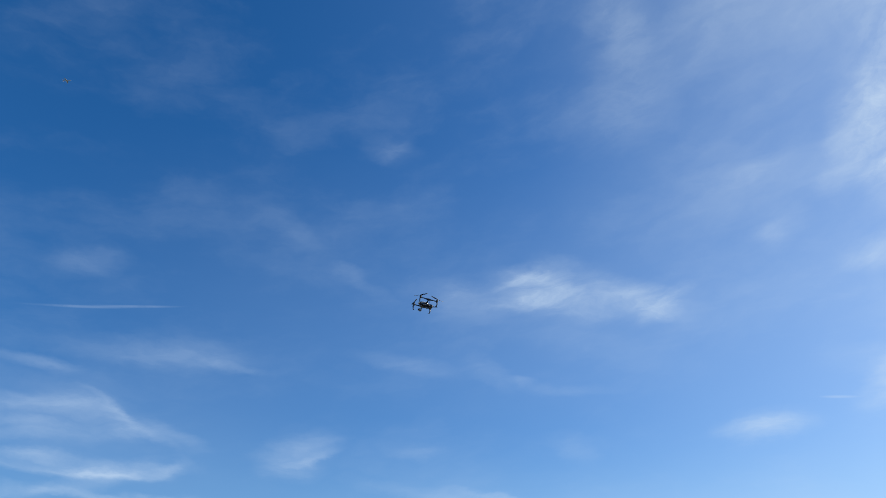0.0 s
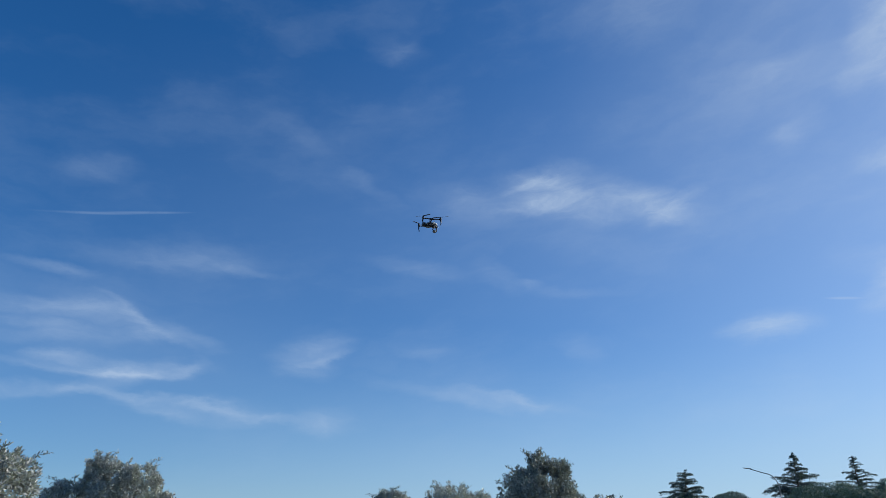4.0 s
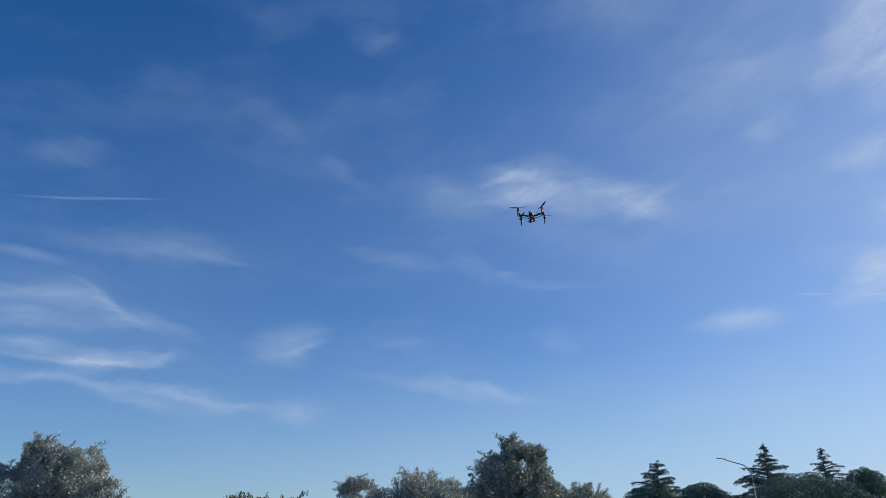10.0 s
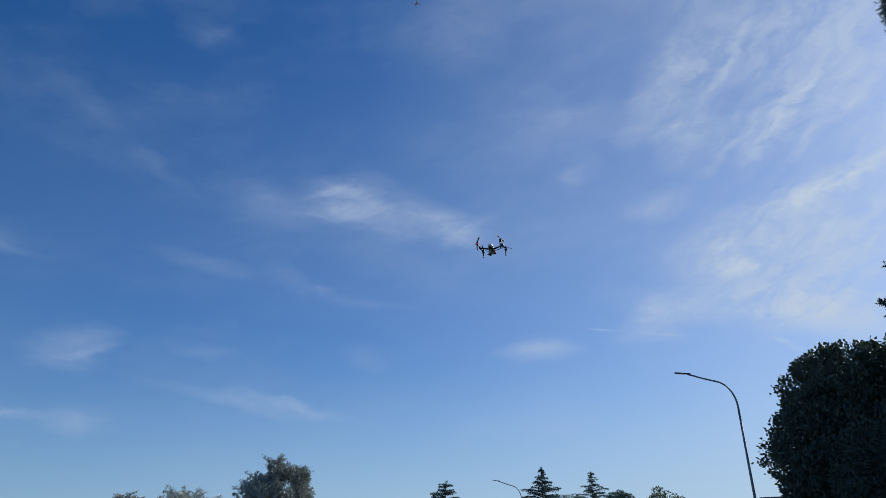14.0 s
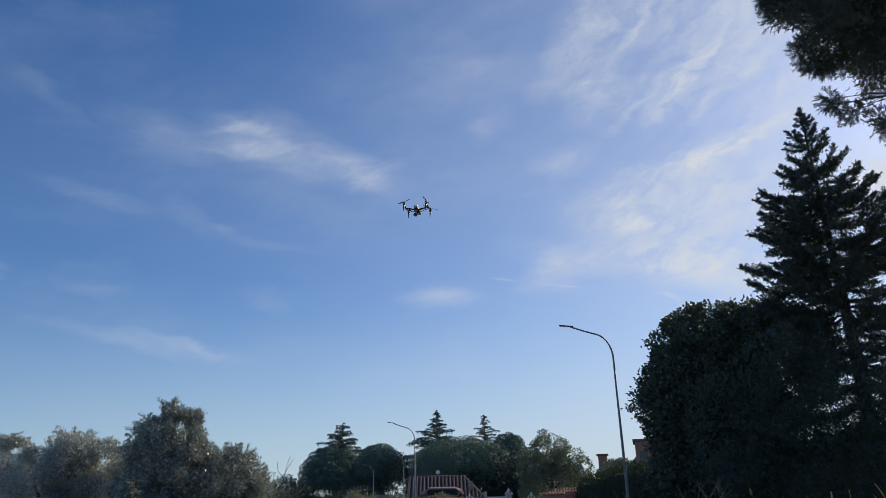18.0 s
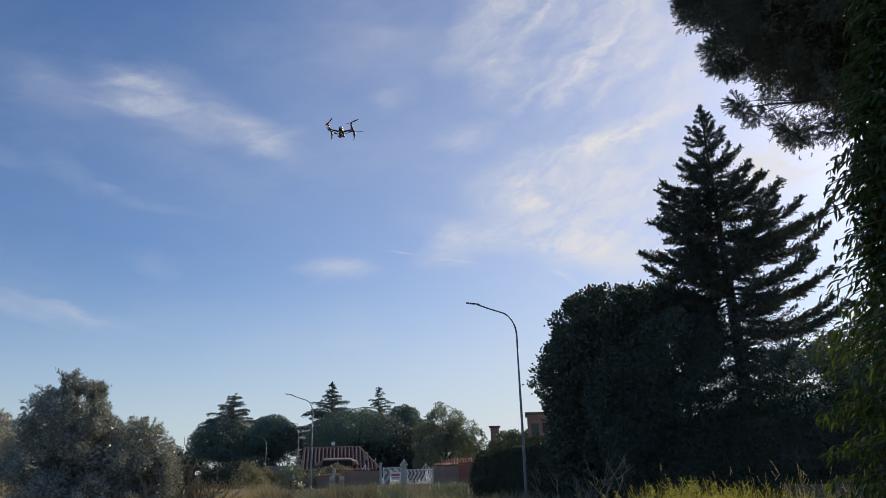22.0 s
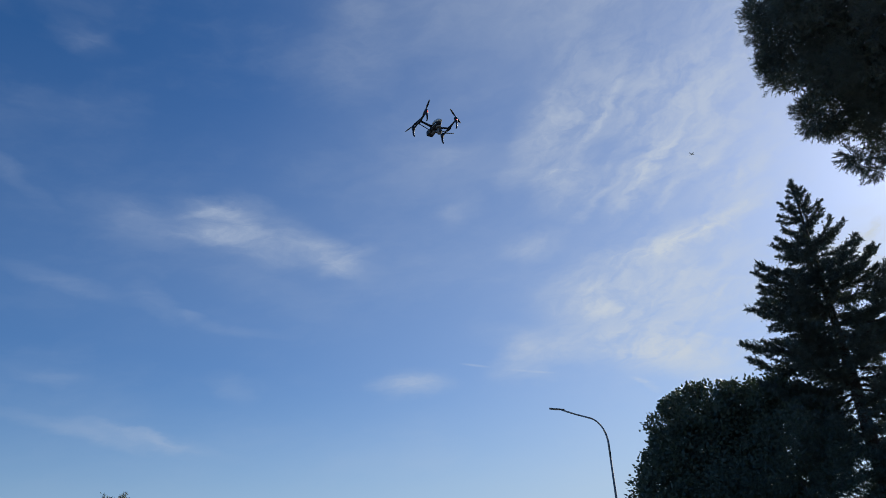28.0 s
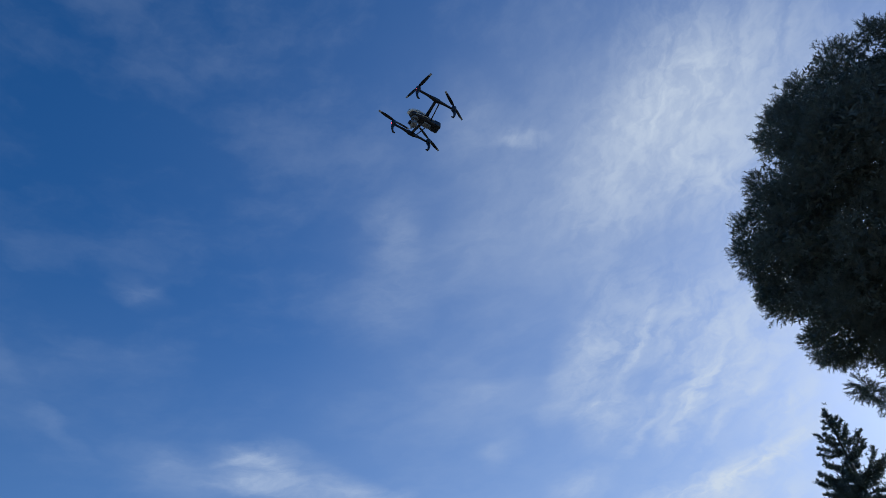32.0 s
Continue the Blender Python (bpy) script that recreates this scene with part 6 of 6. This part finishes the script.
def build_drone():
    drone = thing("drone", 0, 0, "dark four-rotor camera drone with a white shell, flying", "drone", z=7)
    part("fuselage", hull(bmesh.new(), [(-0.125, 0.030, -0.030, 0.022), (-0.10, 0.044, -0.045, 0.032), (-0.02, 0.050, -0.050, 0.036), (0.06, 0.043, -0.046, 0.034), (0.115, 0.032, -0.034, 0.024), (0.135, 0.020, -0.018, 0.014)]), BLACK_PLASTIC, drone, "black lower fuselage", True)
    shell = part("top_shell", hull(bmesh.new(), [(-0.06, 0.026, 0.028, 0.050), (0.0, 0.039, 0.022, 0.066), (0.07, 0.043, 0.012, 0.064), (0.125, 0.036, -0.004, 0.048), (0.155, 0.022, -0.006, 0.026)]), SHELL_WHITE, drone, "glossy white top shell", True)
    part("stripe", hull(bmesh.new(), [(-0.10, 0.0465, 0.006, 0.015), (-0.04, 0.0525, -0.010, -0.001), (0.03, 0.0520, -0.018, -0.009), (0.09, 0.0425, -0.020, -0.006)]), SHELL_WHITE, shell, "white side stripe", True)
    part("battery", box(bmesh.new(), -0.045, -0.160, -0.040, 0.045, -0.09, 0.034, 0.014), BLACK_PLASTIC, drone, "black battery pack")
    part("vision_sensor", box(bmesh.new(), -0.022, -0.07, -0.064, 0.022, 0.0, -0.044, 0.006), GREY_PLASTIC, drone, "grey downward sensor")
    # gimbal and camera under the nose
    gimbal = part("gimbal", lathe(bmesh.new(), [(0.030, 0.0), (0.033, 0.008), (0.030, 0.02)], 16, pose(0, 0.085, -0.062)), GREY_PLASTIC, drone, "grey gimbal mount")
    finish("gimbal_arm", tube([(0, 0.085, -0.058), (0.0, 0.062, -0.092), (0.036, 0.066, -0.125), (0.040, 0.092, -0.140)], [0.010, 0.010, 0.010, 0.012], 8).mesh("gimbal_arm"), GREY_PLASTIC, gimbal, smooth_faces=True)
    bm = bmesh.new()
    bmesh.ops.create_uvsphere(bm, u_segments=18, v_segments=12, radius=0.034, matrix=pose(0, 0.094, -0.138))
    part("camera_ball", bm, GREY_PLASTIC, gimbal, "pale grey round camera", True)
    part("lens", lathe(bmesh.new(), [(0.020, 0.0), (0.021, 0.018), (0.016, 0.022)], 14, pose(0, 0.119, -0.140, -80, 0, 0)), LENS_GLASS, gimbal, "dark camera lens", True)
    for s in (1, -1):
        finish("cross_arm", tube([(s * 0.045, -0.005, 0.006), (s * 0.13, -0.003, 0.028), (s * 0.21, 0, 0.044)], [0.017, 0.0135, 0.012], 10).mesh("cross_arm"), CARBON, drone, "carbon cross arm", True)
        finish("strut", tube([(s * 0.045, -0.05, -0.022), (s * 0.20, -0.035, 0.024)], [0.0055, 0.0055], 8).mesh("strut"), CARBON, drone, "thin carbon strut", True)
        boom = finish("boom", tube([(s * 0.21, 0.175, 0.046), (s * 0.21, 0.09, 0.047), (s * 0.21, 0.03, 0.042), (s * 0.21, -0.03, 0.042), (s * 0.21, -0.09, 0.047), (s * 0.21, -0.175, 0.046)], [0.0105, 0.0115, 0.017, 0.017, 0.0115, 0.0105], 10).mesh("boom"), CARBON, drone, "carbon side boom", True)
        part("joint", box(bmesh.new(), s * 0.21 - 0.017, -0.035, 0.024, s * 0.21 + 0.017, 0.035, 0.060, 0.008), BLACK_PLASTIC, boom, "black arm joint")
    props = []
    for i, (x, y) in enumerate(MOTORS):
        f = 1 if y > 0 else -1
        pod = part("motor", lathe(bmesh.new(), [(0.012, 0.022), (0.021, 0.034), (0.0235, 0.052), (0.0225, 0.078), (0.016, 0.086), (0.006, 0.090)], 14, pose(x, y, 0)), BLACK_PLASTIC, drone, "black motor pod", True)
        leg = Tubes()
        leg.add([(x, y - f * 0.004, 0.040), (x, y + f * 0.010, 0.0), (x, y + f * 0.006, -0.045), (x, y - f * 0.006, -0.078)], [0.017, 0.0135, 0.010, 0.007], 8)
        leg.add([(x, y - f * 0.006, -0.070), (x, y - f * 0.022, -0.074)], [0.007, 0.006], 6)
        finish("leg", leg.mesh("leg"), BLACK_PLASTIC, pod, "black landing leg", True)
        bm = bmesh.new()
        bmesh.ops.create_uvsphere(bm, u_segments=10, v_segments=6, radius=0.006, matrix=pose(x, y + f * 0.018, 0.046))
        part("led", bm, LED_RED if f > 0 else LED_GREEN, pod, "glowing red light" if f > 0 else "pale rear light")
        prop = part("propeller", lathe(bmesh.new(), [(0.010, -0.004), (0.011, 0.004), (0.006, 0.010)], 10), BLACK_PLASTIC, drone, "black two-blade propeller", False, pose(x, y, 0.095))
        for s in (1, -1):
            for name, r0, r1, mat in (("blade", 0.008, 0.140, BLACK_PLASTIC), ("blade_tip", 0.1402, 0.165, PROP_TIP)):
                v, fc = [], []
                n = 7
                for k in range(n + 1):
                    r = r0 + (r1 - r0) * k / n
                    w = 0.010 + 0.017 * math.sin(min(1.0, r / 0.165 * 1.1) ** 0.7 * math.pi * 0.86)
                    tw = radians(22 - 14 * r / 0.165) * (1 if i in (0, 3) else -1)
                    for e, lift in ((-0.5, 0.0012), (0.5, 0.0012), (0.5, -0.0012), (-0.5, -0.0012)):
                        v.append((s * r, s * e * w * math.cos(tw), e * w * math.sin(tw) + lift + 0.004 + 0.01 * (r / 0.165) ** 2))
                for k in range(n):
                    o = k * 4
                    fc += [(o, o + 1, o + 5, o + 4), (o + 1, o + 2, o + 6, o + 5), (o + 2, o + 3, o + 7, o + 6), (o + 3, o, o + 4, o + 7)]
                fc += [(3, 2, 1, 0), (n * 4, n * 4 + 1, n * 4 + 2, n * 4 + 3)]
                me = bpy.data.meshes.new(name)
                me.from_pydata(v, [], fc)
                me.update()
                finish(name, me, mat, prop, "pale blade tip" if mat is PROP_TIP else "")
        props.append((prop, x, y, 1 if i in (0, 3) else -1, 37 * i))
    return drone, props


def build_airliner():
    """A far twin-engined airliner, nose along +x."""
    plane = thing("airliner", -1600, 2186, "pale airliner far up in the sky", "aircraft", z=2200)
    rows = [(-19, 0.4, 0.6, 1.6), (-14, 1.3, -0.9, 1.8), (-6, 1.95, -1.95, 1.95), (10, 1.95, -1.95, 1.95), (16, 1.6, -1.7, 1.5), (18.5, 0.5, -0.9, 0.4)]
    bm = hull(bmesh.new(), rows, 14, 1.0)
    bmesh.ops.rotate(bm, verts=bm.verts, matrix=Matrix.Rotation(radians(-90), 3, "Z"))
    part("fuselage", bm, PLANE_GREY, plane, "pale fuselage", True)

    def plate(name, root, tip, thick, label):
        (xa, xb, y0, z0), (xc, xd, y1, z1) = root, tip
        v = [(xa, y0, z0 - thick), (xb, y0, z0 - thick), (xd, y1, z1 - thick * 0.4), (xc, y1, z1 - thick * 0.4), (xa, y0, z0 + thick), (xb, y0, z0 + thick), (xd, y1, z1 + thick * 0.4), (xc, y1, z1 + thick * 0.4)]
        me = bpy.data.meshes.new(name)
        me.from_pydata(v, [], [(3, 2, 1, 0), (4, 5, 6, 7), (0, 1, 5, 4), (1, 2, 6, 5), (2, 3, 7, 6), (3, 0, 4, 7)])
        me.update()
        finish(name, me, PLANE_GREY, plane, label)

    for s in (1, -1):
        plate("wing", (-3.5, 4.5, s * 1.5, -1.0), (-6.0, -4.0, s * 17.0, 0.4), 0.35, "swept wing")
        plate("tailplane", (-17.5, -14.5, s * 0.6, 0.9), (-19, -17.6, s * 6.3, 1.3), 0.2, "tailplane")
        part("engine", lathe(bmesh.new(), [(0.7, -2.0), (1.1, -1.0), (1.15, 1.6), (0.95, 2.0)], 12, pose(1.6, s * 5.6, -2.1, 0, 90, 0)), LAMP_DARK, plane, "engine pod", True)
    v = [(-18.5, -0.2, 1.4), (-13, -0.2, 1.6), (-18, -0.1, 7.0), (-20, -0.1, 7.0), (-18.5, 0.2, 1.4), (-13, 0.2, 1.6), (-18, 0.1, 7.0), (-20, 0.1, 7.0)]
    me = bpy.data.meshes.new("fin")
    me.from_pydata(v, [], [(3, 2, 1, 0), (4, 5, 6, 7), (0, 1, 5, 4), (1, 2, 6, 5), (2, 3, 7, 6), (3, 0, 4, 7)])
    finish("fin", me, PLANE_GREY, plane, "tail fin")
    return plane


drone, propellers = build_drone()
airliner = build_airliner()

# seconds, place, then heading, nose up and bank in degrees
FLIGHT = [
    (0.0, -0.369, 13.193, 8.446, 111.7, 5.0, -4.6),
    (0.5, -0.303, 13.185, 8.364, 91.5, 0.3, -0.6),
    (1.0, -0.163, 13.104, 8.390, 69.5, -0.2, -1.1),
    (1.5, -0.245, 12.986, 8.399, 44.1, -0.3, 0.2),
    (2.0, -0.162, 12.876, 8.451, 19.3, -0.6, 3.1),
    (2.5, -0.293, 12.940, 8.356, -0.7, -0.7, 0.2),
    (3.0, -0.314, 13.033, 8.289, -21.9, -3.2, -0.2),
    (3.5, -0.355, 13.126, 8.174, -50.0, 1.5, 4.0),
    (5.5, -0.498, 13.243, 7.818, -130.7, 2.0, -5.1),
    (6.0, -0.444, 13.278, 7.723, -140.0, -1.2, -8.7),
    (6.5, -0.235, 13.388, 7.631, -152.2, 0.0, -1.4),
    (7.0, -0.066, 13.505, 7.609, -162.6, 2.0, -0.7),
    (7.5, 0.104, 13.657, 7.535, -166.3, 0.2, -0.6),
    (8.0, 0.272, 13.720, 7.532, -168.6, -1.2, -3.1),
    (8.5, 0.599, 13.432, 7.413, -174.8, -1.1, -2.1),
    (9.0, 1.002, 13.011, 7.357, -182.8, -5.9, -5.0),
    (9.5, 1.480, 12.751, 7.296, -190.2, -0.9, -2.8),
    (10.0, 1.976, 12.426, 7.218, -196.8, 0.2, -2.3),
    (10.5, 2.483, 12.047, 7.153, -202.5, -0.4, -2.8),
    (11.0, 3.029, 11.642, 7.118, -207.1, -3.2, -5.1),
    (11.5, 3.518, 11.362, 6.933, -210.4, -0.5, -2.8),
    (12.0, 4.061, 11.052, 6.831, -212.7, 0.1, -2.4),
    (12.5, 4.553, 10.758, 6.803, -214.2, -0.3, -2.1),
    (13.0, 4.737, 10.580, 6.842, -215.3, -2.1, -0.2),
    (13.5, 4.800, 10.510, 6.809, -216.0, -0.3, -2.0),
    (14.0, 4.861, 10.423, 6.834, -216.6, 0.0, -2.4),
    (14.5, 4.899, 10.358, 6.862, -217.0, 0.0, -2.4),
    (15.0, 4.959, 10.314, 6.866, -217.2, 0.0, -2.4),
    (15.5, 4.985, 10.300, 6.852, -217.3, -0.0, -2.4),
    (17.5, 5.293, 10.217, 6.782, -216.9, 0.0, -2.4),
    (18.0, 5.371, 10.187, 6.789, -216.7, 0.1, -2.4),
    (18.5, 5.402, 10.164, 6.825, -216.5, -0.6, -2.5),
    (19.0, 5.445, 10.076, 6.973, -216.2, -4.2, -3.1),
    (19.5, 5.443, 10.033, 7.060, -215.8, -0.6, -2.5),
    (20.0, 5.397, 9.976, 7.199, -215.5, 0.1, -2.4),
    (20.5, 5.342, 9.915, 7.353, -215.2, 0.0, -2.4),
    (21.0, 5.262, 9.882, 7.488, -214.9, 0.0, -2.4),
    (21.5, 5.174, 9.853, 7.629, -214.7, 0.0, -2.4),
    (22.0, 5.137, 9.849, 7.702, -214.6, 0.1, -2.4),
    (22.5, 5.110, 9.869, 7.748, -214.5, -0.6, -2.5),
    (23.0, 5.070, 9.928, 7.762, -214.6, -3.8, -3.0),
    (23.5, 5.098, 10.019, 7.698, -214.8, -0.5, -2.5),
    (24.0, 5.111, 10.084, 7.627, -214.5, 0.2, -2.4),
    (24.5, 5.102, 10.087, 7.511, -213.3, -1.1, -2.4),
    (25.0, 5.071, 9.932, 7.402, -210.4, -7.4, -2.6),
    (25.5, 4.989, 9.876, 7.205, -205.5, -1.1, -1.2),
    (27.5, 4.274, 7.812, 6.932, -181.3, 0.4, 0.5),
    (28.0, 4.257, 6.983, 7.208, -178.7, 1.6, 2.7),
    (28.5, 4.204, 6.299, 7.491, -180.7, 0.4, 0.2),
    (29.0, 3.944, 5.961, 7.670, -187.5, 1.5, -1.1),
    (29.5, 3.743, 5.717, 7.564, -199.6, -1.4, 0.2),
    (30.0, 3.659, 5.345, 7.458, -213.8, -11.0, -2.7),
    (30.5, 3.680, 5.029, 7.473, -227.5, -11.3, -1.5),
    (31.0, 3.542, 4.500, 7.412, -239.9, -6.9, -2.9),
    (31.5, 3.243, 3.914, 7.257, -250.6, -0.9, 0.5),
    (32.0, 2.871, 3.280, 7.084, -260.4, 2.6, -2.8),
]


def attitude(x, y, z, heading, nose, bank):
    return Matrix.Translation((x, y, z)) @ pose(0, 0, 0, 0, 0, heading) @ pose(0, 0, 0, nose) @ pose(0, 0, 0, 0, bank)


# seconds at which each propeller stands at the given angle, in degrees
STANDS = (
    ((7, 74), (8, 162), (9, 154), (10, 2), (11, 56), (12, 138), (13, 164), (14, 118), (15, 176), (18, 148), (19, 42), (20, 136), (21, 64), (22, 122), (23, 98), (24, 128), (25, 94), (28, 78), (29, 48), (30, 166), (31, 30), (32, 94)),
    ((7, 152), (8, 114), (9, 150), (10, 122), (11, 74), (12, 96), (13, 26), (14, 80), (15, 42), (18, 84), (19, 58), (20, 132), (21, 166), (22, 144), (23, 146), (24, 58), (25, 66), (28, 38), (29, 8), (30, 26), (31, 50), (32, 10)),
    ((23, 10), (25, 150), (28, 102), (29, 170), (31, 68), (32, 114)),
    ((10, 36), (11, 152), (12, 52), (13, 134), (14, 58), (15, 142), (18, 46), (19, 150), (21, 54), (22, 2), (23, 6), (25, 142), (28, 166), (29, 22), (30, 24), (31, 6), (32, 120)),
)


def spin(stands, start, sense):
    """Angles every tenth of a second: the propeller turns on and on, and passes each given angle at its time (two blades: half turns are alike)."""
    keys = [(0, start)]
    for t, angle in stands:
        t0, a0 = keys[-1]
        want = a0 + sense * 770 * (t - t0)
        keys.append((t, angle + 180 * round((want - angle) / 180)))
    t0, a0 = keys[-1]
    if t0 < 32:
        keys.append((32, a0 + sense * 770 * (32 - t0)))
    return [float(np.interp(i * 0.1, [k[0] for k in keys], [k[1] for k in keys])) for i in range(321)]


def motions():
    walk(drone, [(t, attitude(*row)) for t, *row in FLIGHT])
    for (prop, x, y, sense, start), stands in zip(propellers, STANDS):
        walk(prop, [(i * 0.1, pose(x, y, 0.095, 0, 0, a)) for i, a in enumerate(spin(stands, start, sense))])
    walk(airliner, [(t, pose(-1607.7 + 156.2 * t, 2185.9 + 1.2 * t, 2200)) for t in (0.0, 16.0, 32.0)])


motions()
